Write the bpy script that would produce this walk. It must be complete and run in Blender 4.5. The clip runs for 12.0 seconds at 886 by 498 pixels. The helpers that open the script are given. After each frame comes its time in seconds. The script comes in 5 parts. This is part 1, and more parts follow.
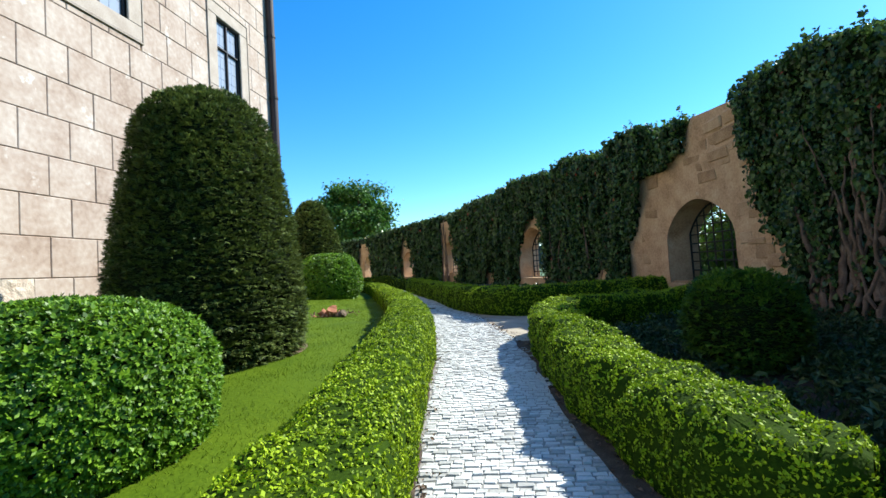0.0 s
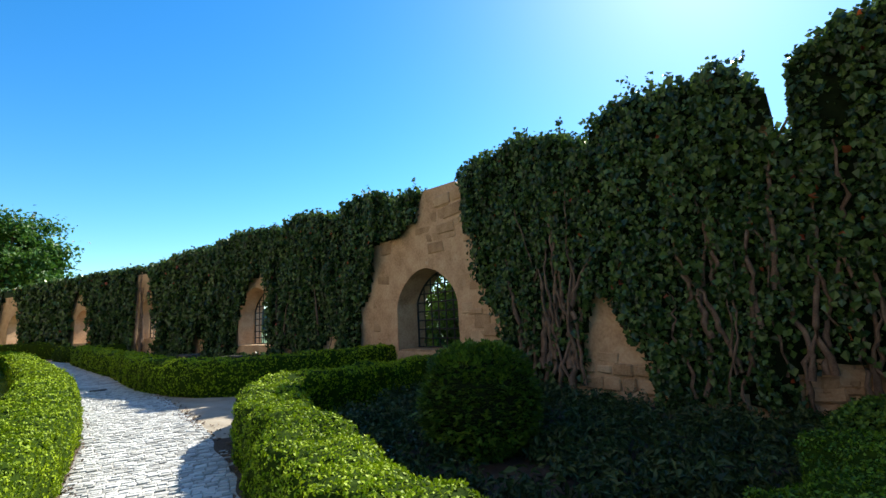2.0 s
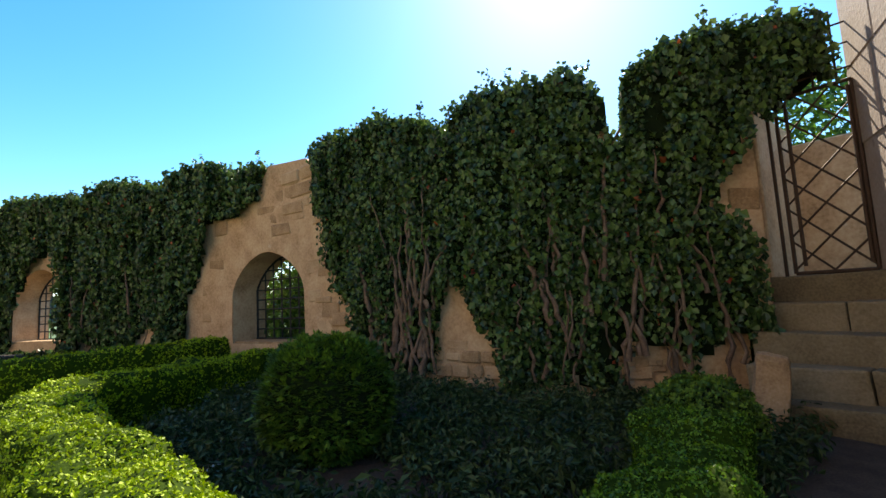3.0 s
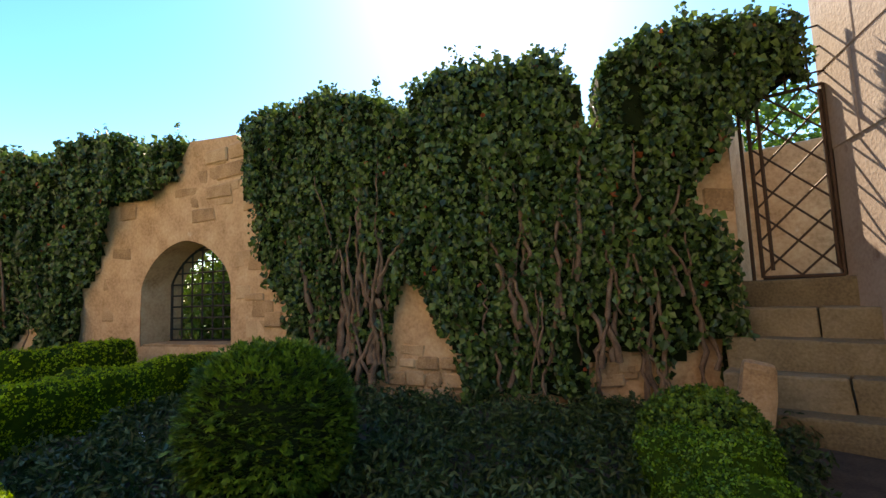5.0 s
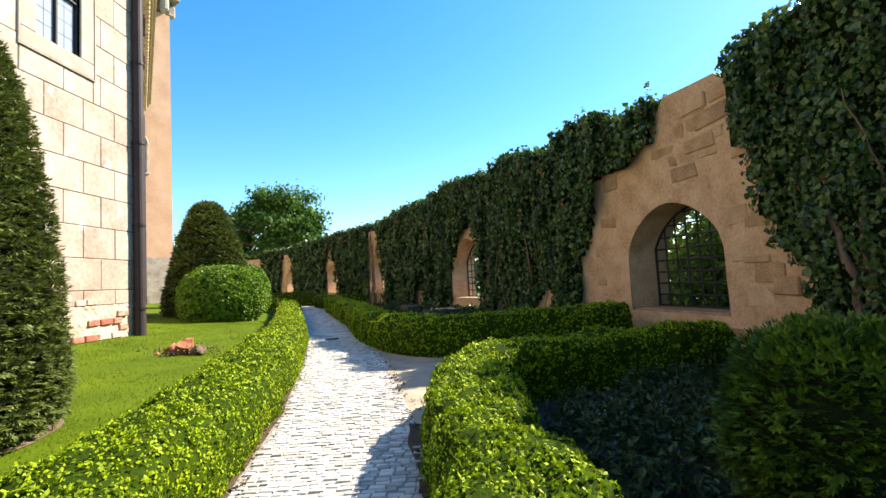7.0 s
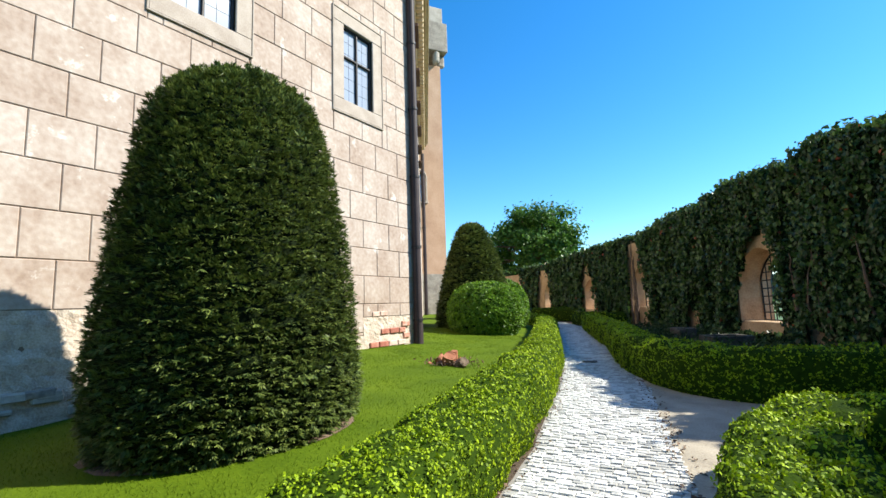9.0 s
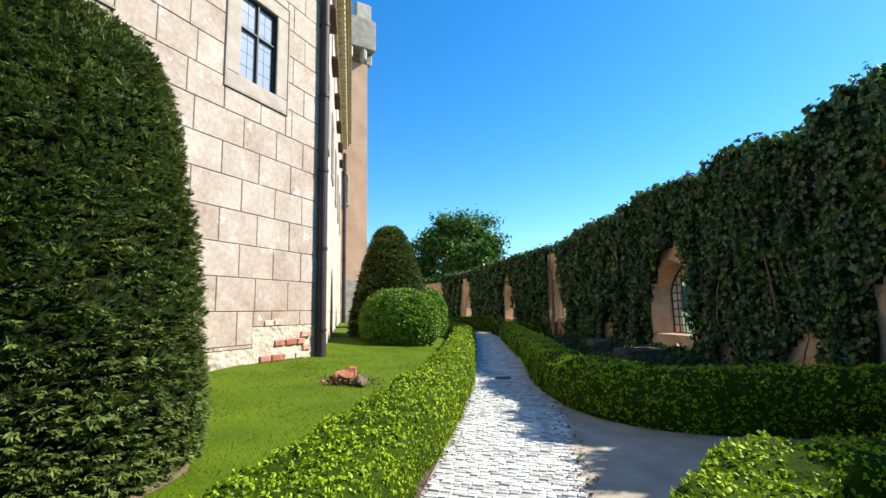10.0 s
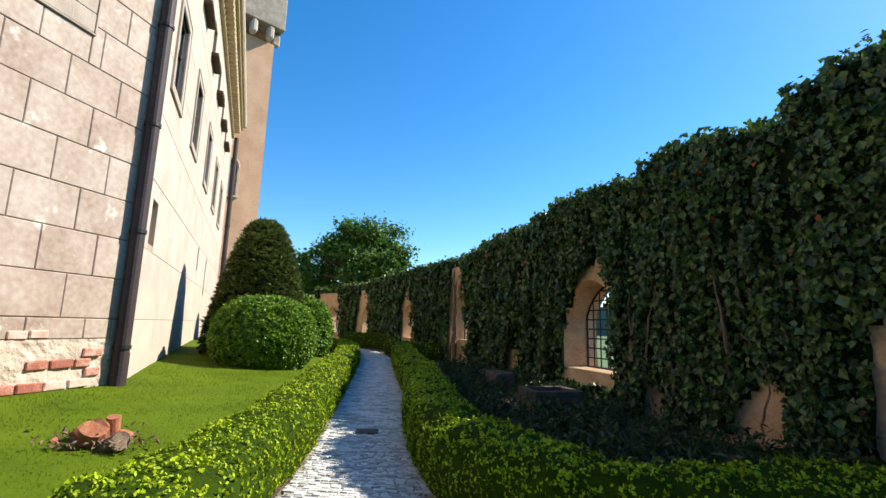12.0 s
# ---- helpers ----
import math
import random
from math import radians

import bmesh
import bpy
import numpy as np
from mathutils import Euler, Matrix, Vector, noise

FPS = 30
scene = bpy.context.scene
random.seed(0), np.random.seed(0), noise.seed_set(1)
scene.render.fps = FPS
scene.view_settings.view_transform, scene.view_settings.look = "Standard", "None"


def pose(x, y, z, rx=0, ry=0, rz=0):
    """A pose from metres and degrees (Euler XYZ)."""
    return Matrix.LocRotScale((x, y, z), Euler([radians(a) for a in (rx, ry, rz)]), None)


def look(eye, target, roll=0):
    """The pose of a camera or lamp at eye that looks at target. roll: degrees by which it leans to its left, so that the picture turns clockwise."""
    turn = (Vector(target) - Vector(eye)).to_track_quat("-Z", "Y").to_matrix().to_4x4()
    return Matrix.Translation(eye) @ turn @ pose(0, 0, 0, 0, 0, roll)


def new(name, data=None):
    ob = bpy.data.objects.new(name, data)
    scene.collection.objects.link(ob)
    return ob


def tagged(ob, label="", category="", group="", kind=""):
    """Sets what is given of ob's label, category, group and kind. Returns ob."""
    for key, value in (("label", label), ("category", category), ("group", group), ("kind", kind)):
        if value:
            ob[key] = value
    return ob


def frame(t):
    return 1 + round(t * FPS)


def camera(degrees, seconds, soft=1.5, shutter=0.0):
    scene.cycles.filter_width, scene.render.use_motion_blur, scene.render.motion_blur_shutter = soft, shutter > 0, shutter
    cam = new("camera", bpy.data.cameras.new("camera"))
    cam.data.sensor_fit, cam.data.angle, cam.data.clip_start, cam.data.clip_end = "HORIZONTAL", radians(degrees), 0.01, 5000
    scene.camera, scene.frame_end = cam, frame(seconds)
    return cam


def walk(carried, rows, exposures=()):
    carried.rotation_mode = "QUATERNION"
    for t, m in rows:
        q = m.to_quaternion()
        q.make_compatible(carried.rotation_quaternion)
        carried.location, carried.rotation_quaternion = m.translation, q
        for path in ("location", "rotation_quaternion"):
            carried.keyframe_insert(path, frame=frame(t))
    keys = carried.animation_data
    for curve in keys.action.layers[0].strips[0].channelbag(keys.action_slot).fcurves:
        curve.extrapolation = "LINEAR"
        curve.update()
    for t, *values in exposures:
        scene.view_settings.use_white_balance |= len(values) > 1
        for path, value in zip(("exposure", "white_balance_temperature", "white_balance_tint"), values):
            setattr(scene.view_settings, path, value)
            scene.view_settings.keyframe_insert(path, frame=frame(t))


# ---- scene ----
cam = camera(87.1, 12.0)
PATH = [
    (0, (0.293, 0.135, 1.102), (-0.064, 2.101, 1.197), -3.7),
    (0.5, (0.219, 0.556, 1.125), (-0.203, 2.509, 1.212), -3.5),
    (1, (0.236, 0.933, 1.19), (-0.007, 2.915, 1.296), -2.8),
    (1.5, (0.365, 1.111, 1.214), (0.573, 3.089, 1.426), -2.9),
    (2, (0.402, 1.307, 1.159), (1.155, 3.136, 1.458), -2.9),
    (2.5, (0.483, 1.472, 1.123), (1.546, 3.139, 1.422), -2.4),
    (3, (0.516, 1.654, 1.179), (1.817, 3.158, 1.393), -3.0),
    (3.2, (0.532, 1.73, 1.198), (1.933, 3.144, 1.395), -2.7),
    (4.8, (0.747, 2.277, 1.186), (2.366, 3.433, 1.391), -2.6),
    (5, (0.703, 2.405, 1.22), (2.219, 3.696, 1.411), -2.2),
    (5.5, (0.723, 2.671, 1.145), (1.931, 4.263, 1.225), -2.5),
    (6, (0.851, 2.895, 1.04), (1.817, 4.646, 1.024), -1.7),
    (6.5, (0.806, 2.996, 1.177), (1.31, 4.932, 1.188), -2.9),
    (7, (0.627, 3.101, 1.215), (0.508, 5.092, 1.351), -3.1),
    (7.5, (0.595, 3.113, 1.211), (-0.276, 4.898, 1.442), -2.3),
    (7.7, (0.564, 3.11, 1.226), (-0.576, 4.736, 1.466), -1.8),
    (9.3, (0.515, 3.922, 1.29), (-0.585, 5.573, 1.543), -2.0),
    (9.5, (0.481, 4.157, 1.302), (-0.518, 5.869, 1.567), -1.9),
    (10, (0.327, 4.753, 1.318), (-0.52, 6.545, 1.587), -1.2),
    (10.5, (0.15, 5.401, 1.369), (-0.548, 7.251, 1.668), 0.1),
    (11, (0.089, 6.11, 1.403), (-0.501, 7.99, 1.746), 0.2),
    (11.5, (-0.066, 6.795, 1.425), (-0.606, 8.692, 1.76), 1.6),
    (12, (-0.071, 7.513, 1.44), (-0.564, 9.423, 1.771), 1.6),
]
EXPOSURES = [(0, 1.2, 6000, 2), (1.5, 1.15, 6250, 4), (2.0, 1.12, 6500, 4), (2.5, 1.12, 6750, 5), (3, 1.55, 7300, 8), (5, 2.0, 8700, 13), (5.5, 1.95, 8400, 11), (6, 1.95, 8200, 12), (6.5, 2.25, 8500, 13), (7, 1.6, 7400, 9), (7.5, 1.3, 6700, 5), (9.5, 1.22, 6400, 4), (12, 1.08, 6750, 8)]
walk(cam, [(t, look(eye, target, roll)) for t, eye, target, roll in PATH], EXPOSURES)

# ---------------------------------------------------------------- light
SUN_AZ, SUN_EL = radians(56.5), radians(40.8)   # from +y towards +x
world = bpy.data.worlds.new("world")
scene.world = world
world.use_nodes = True
wn = world.node_tree.nodes
sky = wn.new("ShaderNodeTexSky")
sky.sky_type, sky.sun_disc = "NISHITA", False
sky.sun_elevation, sky.sun_rotation = SUN_EL, SUN_AZ
sky.air_density, sky.dust_density, sky.ozone_density = 1.0, 0.22, 4.0
tint = wn.new("ShaderNodeHueSaturation")
tint.inputs["Saturation"].default_value = 1.32
world.node_tree.links.new(sky.outputs[0], tint.inputs["Color"])
world.node_tree.links.new(tint.outputs[0], wn["Background"].inputs[0])
wn["Background"].inputs[1].default_value = 0.118
sun = new("sun", bpy.data.lights.new("sun", "SUN"))
sun.data.energy, sun.data.angle, sun.data.color = 4.8, radians(0.53), (1.0, 0.93, 0.82)
sun.matrix_world = look((0, 0, 0), (-math.sin(SUN_AZ) * math.cos(SUN_EL), -math.cos(SUN_AZ) * math.cos(SUN_EL), -math.sin(SUN_EL)))


# ---------------------------------------------------------------- materials
def mat(name, colours, rough=0.8, scale=4.0, fine=40.0, bump=0.3, metal=0.0, island=False, objrand=0.0, translucent=0.0, spec=0.4, stain=None):
    """Procedural surface: two noise scales between the given colours, relief, optional piece-to-piece variation."""
    m = bpy.data.materials.new(name)
    m.use_nodes = True
    nt = m.node_tree
    n, l = nt.nodes, nt.links
    b = n["Principled BSDF"]
    b.inputs["Roughness"].default_value, b.inputs["Metallic"].default_value = rough, metal
    b.inputs["Specular IOR Level"].default_value = spec
    co = n.new("ShaderNodeTexCoord")
    big = n.new("ShaderNodeTexNoise")
    big.inputs["Scale"].default_value, big.inputs["Detail"].default_value = scale, 6
    l.new(co.outputs["Object"], big.inputs["Vector"])
    small = n.new("ShaderNodeTexNoise")
    small.inputs["Scale"].default_value, small.inputs["Detail"].default_value = fine, 4
    l.new(co.outputs["Object"], small.inputs["Vector"])
    ramp = n.new("ShaderNodeValToRGB")
    el = ramp.color_ramp.elements
    k = len(colours)
    while len(el) < k:
        el.new(0.5)
    for i, c in enumerate(colours):
        el[i].position = 0.3 + 0.4 * i / max(1, k - 1)
        el[i].color = (*c, 1)
    mix = n.new("ShaderNodeMath")
    mix.operation = "MULTIPLY_ADD"
    l.new(small.outputs[0], mix.inputs[0])
    mix.inputs[1].default_value = 0.45
    half = n.new("ShaderNodeMath")
    half.operation = "MULTIPLY_ADD"
    l.new(big.outputs[0], half.inputs[0])
    half.inputs[1].default_value, half.inputs[2].default_value = 0.55, 0.0
    l.new(half.outputs[0], mix.inputs[2])
    fac = mix.outputs[0]
    if island or objrand:
        r = n.new("ShaderNodeNewGeometry").outputs["Random Per Island"] if island else n.new("ShaderNodeObjectInfo").outputs["Random"]
        add = n.new("ShaderNodeMath")
        add.operation = "MULTIPLY_ADD"
        l.new(r, add.inputs[0])
        add.inputs[1].default_value = objrand or 0.4
        sub = n.new("ShaderNodeMath")
        sub.operation = "SUBTRACT"
        l.new(fac, sub.inputs[0])
        sub.inputs[1].default_value = (objrand or 0.4) / 2
        l.new(sub.outputs[0], add.inputs[2])
        fac = add.outputs[0]
    l.new(fac, ramp.inputs[0])
    col = ramp.outputs[0]
    if stain:
        sn = n.new("ShaderNodeTexNoise")
        sn.inputs["Scale"].default_value, sn.inputs["Detail"].default_value = stain[1], 8
        sn.inputs["Roughness"].default_value = 0.7
        l.new(co.outputs["Object"], sn.inputs["Vector"])
        sr = n.new("ShaderNodeValToRGB")
        sr.color_ramp.elements[0].position, sr.color_ramp.elements[1].position = stain[2], stain[2] + 0.08
        l.new(sn.outputs[0], sr.inputs[0])
        mx = n.new("ShaderNodeMix")
        mx.data_type = "RGBA"
        l.new(sr.outputs[0], mx.inputs[0])
        l.new(col, mx.inputs[6])
        mx.inputs[7].default_value = (*stain[0], 1)
        col = mx.outputs[2]
    l.new(col, b.inputs["Base Color"])
    if bump:
        bp = n.new("ShaderNodeBump")
        bp.inputs["Strength"].default_value, bp.inputs["Distance"].default_value = bump, 0.02
        l.new(fac if not (island or objrand) else mix.outputs[0], bp.inputs["Height"])
        l.new(bp.outputs[0], b.inputs["Normal"])
    if translucent:
        tr = n.new("ShaderNodeBsdfTranslucent")
        l.new(col, tr.inputs[0])
        ms = n.new("ShaderNodeMixShader")
        ms.inputs[0].default_value = translucent
        l.new(b.outputs[0], ms.inputs[1])
        l.new(tr.outputs[0], ms.inputs[2])
        l.new(ms.outputs[0], n["Material Output"].inputs[0])
    return m


M_BOX = mat("box_leaf", [(0.095, 0.155, 0.003), (0.215, 0.31, 0.004), (0.33, 0.44, 0.009)], 0.6, 1.2, 14, 0, island=True, objrand=0.4, translucent=0.15, spec=0.2)
M_BOXBALL = mat("box_ball_leaf", [(0.04, 0.1, 0.006), (0.1, 0.2, 0.01), (0.175, 0.305, 0.018)], 0.45, 3, 9, 0, island=True, objrand=0.5, translucent=0.3, spec=0.3)
M_BUSH = mat("bush_leaf", [(0.035, 0.075, 0.009), (0.08, 0.145, 0.014), (0.15, 0.235, 0.02)], 0.5, 3, 9, 0, island=True, objrand=0.5, translucent=0.22, spec=0.25)
M_YEW = mat("yew_needle", [(0.036, 0.058, 0.013), (0.082, 0.115, 0.024), (0.165, 0.205, 0.045)], 0.5, 2, 7, 0, island=True, objrand=0.5, translucent=0.2, spec=0.25)
M_IVY = mat("ivy_leaf", [(0.018, 0.044, 0.011), (0.043, 0.09, 0.02), (0.105, 0.17, 0.038)], 0.34, 2, 7, 0, island=True, objrand=0.6, translucent=0.24)
M_IVYRED = mat("ivy_leaf_red", [(0.2, 0.03, 0.01), (0.3, 0.08, 0.02)], 0.45, 2, 7, 0, island=True, translucent=0.2)
# hedge inside: green darkened so that gaps between leaves look shaded
M_CORE = mat("hedge_inner_shade", [(0.01, 0.022, 0.002), (0.034, 0.062, 0.003)], 0.9, 14, 60, 0.8, spec=0.05)
# near-black stand-in for the shade deep behind ivy and topiary leaves
M_DARK = mat("shade_behind_leaves", [(0.006, 0.01, 0.004), (0.014, 0.022, 0.007)], 0.9, 8, 40, 0.4, spec=0.05)
M_BEDPLANT = mat("bed_leaf", [(0.016, 0.034, 0.009), (0.034, 0.062, 0.016), (0.08, 0.115, 0.034)], 0.45, 3, 9, 0, island=True, objrand=0.5, translucent=0.2, spec=0.3)
M_GRASS = mat("lawn_grass", [(0.042, 0.073, 0.002), (0.07, 0.112, 0.003), (0.105, 0.15, 0.005)], 0.85, 0.9, 30, 0.5, spec=0.1)
M_BLADE = mat("grass_blade", [(0.055, 0.094, 0.003), (0.092, 0.142, 0.004), (0.13, 0.19, 0.007)], 0.7, 2, 9, 0, island=True, objrand=0.4, translucent=0.3, spec=0.15)
M_TREE = mat("oak_leaf", [(0.025, 0.075, 0.01), (0.06, 0.145, 0.017), (0.11, 0.22, 0.025)], 0.5, 0.6, 5, 0, island=True, objrand=0.4, translucent=0.3)
M_BARK = mat("bark", [(0.05, 0.035, 0.022), (0.12, 0.085, 0.055), (0.2, 0.15, 0.1)], 0.9, 6, 60, 0.8)
M_VINE = mat("vine_wood", [(0.07, 0.04, 0.026), (0.16, 0.1, 0.066), (0.27, 0.19, 0.13)], 0.85, 9, 70, 0.8)
M_SOIL = mat("soil", [(0.02, 0.014, 0.01), (0.05, 0.034, 0.024), (0.09, 0.065, 0.045)], 0.95, 5, 60, 1.0)
M_EARTH = mat("dry_earth", [(0.1, 0.065, 0.04), (0.18, 0.12, 0.08), (0.25, 0.18, 0.12)], 0.95, 6, 60, 1.0)
M_LITTER = mat("earth_and_litter", [(0.028, 0.019, 0.013), (0.075, 0.05, 0.034), (0.15, 0.105, 0.07)], 0.95, 9, 90, 1.0)
M_SETT = mat("white_sett", [(0.33, 0.32, 0.3), (0.5, 0.49, 0.465), (0.6, 0.59, 0.565)], 0.75, 3, 60, 0.4, island=True, objrand=0.55)
M_JOINT = mat("sett_joint", [(0.2, 0.185, 0.165), (0.34, 0.32, 0.29)], 0.95, 6, 80, 0.6)
M_FLAG = mat("flagstone", [(0.2, 0.165, 0.125), (0.33, 0.28, 0.215), (0.44, 0.38, 0.3)], 0.85, 3, 50, 0.4)
M_WALL = mat("sandstone_plaster", [(0.3, 0.175, 0.09), (0.51, 0.325, 0.185), (0.62, 0.44, 0.275)], 0.92, 2.6, 22, 1.0, stain=((0.6, 0.47, 0.34), 2.4, 0.64))
M_STONE = mat("rough_sandstone", [(0.26, 0.155, 0.08), (0.42, 0.265, 0.145), (0.53, 0.37, 0.225)], 0.92, 4, 40, 0.9, objrand=0.3)
M_STEP = mat("worn_step_stone", [(0.1, 0.072, 0.04), (0.18, 0.135, 0.075), (0.26, 0.2, 0.125)], 0.85, 2.5, 40, 0.6, objrand=0.2)
M_BLOCK = mat("render_block", [(0.26, 0.185, 0.14), (0.335, 0.255, 0.205), (0.395, 0.32, 0.268), (0.46, 0.39, 0.34)], 0.88, 1.7, 11, 0.6, objrand=0.1, stain=((0.56, 0.51, 0.46), 1.9, 0.6))
M_BLOCKJ = mat("render_joint", [(0.13, 0.085, 0.055), (0.22, 0.155, 0.11)], 0.95, 4, 60, 0.5)
M_PALE = mat("pale_render", [(0.35, 0.275, 0.22), (0.44, 0.36, 0.295), (0.5, 0.425, 0.36)], 0.88, 1.2, 24, 0.35, objrand=0.1, stain=((0.36, 0.26, 0.19), 1.7, 0.66))
M_PALEJ = mat("pale_joint", [(0.27, 0.2, 0.15), (0.36, 0.28, 0.22)], 0.95, 4, 60, 0.4)
M_PINK = mat("pink_render", [(0.25, 0.175, 0.14), (0.33, 0.25, 0.205), (0.39, 0.32, 0.275)], 0.88, 1.4, 26, 0.5, stain=((0.19, 0.12, 0.09), 2.0, 0.6))
M_TRIM = mat("window_trim_stone", [(0.26, 0.205, 0.165), (0.35, 0.29, 0.24), (0.42, 0.36, 0.31)], 0.85, 2.5, 40, 0.3)
M_BRICK = mat("red_brick", [(0.27, 0.09, 0.06), (0.38, 0.16, 0.11), (0.46, 0.28, 0.22), (0.54, 0.41, 0.34)], 0.9, 7, 40, 0.8, objrand=0.5)
M_MORTAR = mat("crumbling_mortar", [(0.3, 0.22, 0.17), (0.48, 0.39, 0.31), (0.62, 0.53, 0.45)], 0.95, 5, 40, 1.0)
M_TOWER = mat("tower_brick", [(0.33, 0.19, 0.12), (0.43, 0.27, 0.175), (0.5, 0.335, 0.235)], 0.9, 0.8, 12, 0.4)
M_GREYST = mat("grey_rubble", [(0.2, 0.17, 0.14), (0.34, 0.3, 0.25), (0.46, 0.41, 0.35)], 0.9, 2, 14, 0.8, objrand=0.3)
M_IRON = mat("dark_iron", [(0.012, 0.011, 0.012), (0.03, 0.026, 0.026)], 0.55, 8, 60, 0.2, metal=0.3)
M_RUST = mat("rusty_iron", [(0.04, 0.022, 0.014), (0.09, 0.05, 0.03)], 0.75, 8, 60, 0.4, metal=0.3)
M_PIPE = mat("brown_pipe", [(0.022, 0.014, 0.015), (0.04, 0.028, 0.029), (0.06, 0.046, 0.045)], 0.6, 1.5, 30, 0.1, spec=0.25)
M_CORN = mat("gilded_cornice", [(0.3, 0.21, 0.11), (0.45, 0.34, 0.2), (0.55, 0.44, 0.28)], 0.8, 3, 30, 0.4)
M_WOOD = mat("cut_wood", [(0.16, 0.05, 0.025), (0.3, 0.11, 0.055), (0.42, 0.2, 0.11)], 0.8, 9, 60, 0.6)
M_TROUGH = mat("mossy_dark_stone", [(0.03, 0.027, 0.02), (0.065, 0.056, 0.044), (0.11, 0.095, 0.075)], 0.9, 4, 40, 0.7)
M_WHITE = mat("white_render_stone", [(0.6, 0.57, 0.52), (0.75, 0.72, 0.67)], 0.85, 4, 40, 0.4)
M_FIELD = mat("distant_grass", [(0.05, 0.09, 0.03), (0.09, 0.15, 0.05)], 0.95, 0.05, 1, 0)
M_HILL = mat("distant_woods", [(0.06, 0.1, 0.09), (0.1, 0.15, 0.13)], 0.95, 0.02, 0.3, 0)
M_FLOWER = mat("pale_petals", [(0.5, 0.55, 0.6), (0.75, 0.78, 0.8)], 0.6, 5, 20, 0, island=True)
M_GLASS = bpy.data.materials.new("window_glass")
M_GLASS.use_nodes = True
gb = M_GLASS.node_tree.nodes["Principled BSDF"]
gb.inputs["Base Color"].default_value, gb.inputs["Roughness"].default_value = (0.27, 0.3, 0.36, 1), 0.15
gb.inputs["Specular IOR Level"].default_value = 0.6
gb.inputs["IOR"].default_value = 1.5


# ---------------------------------------------------------------- mesh helpers
RNG = np.random.default_rng(7)


def np_mesh(name, verts, quads, material, smooth=False):
    me = bpy.data.meshes.new(name)
    verts, quads = np.asarray(verts, dtype=np.float32), np.asarray(quads, dtype=np.int32)
    k = quads.shape[1]
    me.vertices.add(len(verts))
    me.vertices.foreach_set("co", verts.ravel())
    me.loops.add(quads.size)
    me.loops.foreach_set("vertex_index", quads.ravel())
    me.polygons.add(len(quads))
    me.polygons.foreach_set("loop_start", np.arange(0, quads.size, k, dtype=np.int32))
    me.polygons.foreach_set("use_smooth", np.full(len(quads), smooth))
    me.materials.append(material)
    me.update(calc_edges=True)
    me.validate()
    return me


def np_part(name, verts, quads, material, parent=None, label="", smooth=False):
    ob = new(name, np_mesh(name, verts, quads, material, smooth))
    ob.parent = parent
    return tagged(ob, label)


def part(name, bm, material, parent=None, label="", smooth=False):
    me = bpy.data.meshes.new(name)
    bm.normal_update()
    bm.to_mesh(me)
    bm.free()
    me.materials.append(material)
    if smooth:
        me.polygons.foreach_set("use_smooth", np.full(len(me.polygons), True))
    ob = new(name, me)
    ob.parent = parent
    return tagged(ob, label)


def box(bm, m, sx, sy, sz, bevel=0.0, segs=1):
    """A bevelled box, sizes in metres, centred on the pose m."""
    got = bmesh.ops.create_cube(bm, size=1, matrix=m @ Matrix.Diagonal((sx, sy, sz, 1)))
    if bevel:
        vs = set(got["verts"])
        bmesh.ops.bevel(bm, geom=[e for e in bm.edges if e.verts[0] in vs and e.verts[1] in vs], offset=bevel, segments=segs, affect="EDGES", profile=0.6)


def rough(bm, amount, scale, seed=0.0):
    for v in bm.verts:
        v.co += noise.noise_vector(v.co * scale + Vector((seed, seed * 2, 0))) * amount


def rod(bm, a, b, r, n=8):
    a, b = Vector(a), Vector(b)
    d = b - a
    m = Matrix.Translation((a + b) / 2) @ d.to_track_quat("Z", "Y").to_matrix().to_4x4()
    bmesh.ops.create_cone(bm, cap_ends=True, segments=n, radius1=r, radius2=r, depth=d.length, matrix=m)


def tube(points, radii, n=7):
    """Vertices and quads of a tapering tube along the points."""
    pts = [Vector(p) for p in points]
    vs, fs = [], []
    for i, p in enumerate(pts):
        d = (pts[min(i + 1, len(pts) - 1)] - pts[max(i - 1, 0)]).normalized()
        q = d.to_track_quat("Z", "Y")
        for j in range(n):
            a = 2 * math.pi * j / n
            vs.append(p + q @ Vector((math.cos(a), math.sin(a), 0)) * radii[i])
        if i:
            for j in range(n):
                a, b = (i - 1) * n + j, (i - 1) * n + (j + 1) % n
                fs.append((a, b, b + n, a + n))
    return vs, fs


def thing(name, place=(0, 0, 0)):
    ob = new(name)
    ob.location = place
    return ob


def lerp_table(table, v):
    return float(np.interp(v, [a for a, _ in table], [b for _, b in table]))


def scatter(verts, quads, density, weight=None):
    """Random points and normals on quads; density per square metre times weight(centre)."""
    v, q = np.asarray(verts, dtype=float), np.asarray(quads)
    a, b, c, d = (v[q[:, i]] for i in range(4))
    n = np.cross(c - a, d - b)
    area = np.linalg.norm(n, axis=1) / 2
    n /= np.maximum(1e-9, 2 * area)[:, None]
    w = area * density
    if weight is not None:
        w = w * weight((a + b + c + d) / 4, n)
    count = RNG.poisson(np.maximum(w, 0))
    idx = np.repeat(np.arange(len(q)), count)
    u, t = RNG.random(len(idx))[:, None], RNG.random(len(idx))[:, None]
    p = (a[idx] * (1 - u) + b[idx] * u) * (1 - t) + (d[idx] * (1 - u) + c[idx] * u) * t
    return p, n[idx]


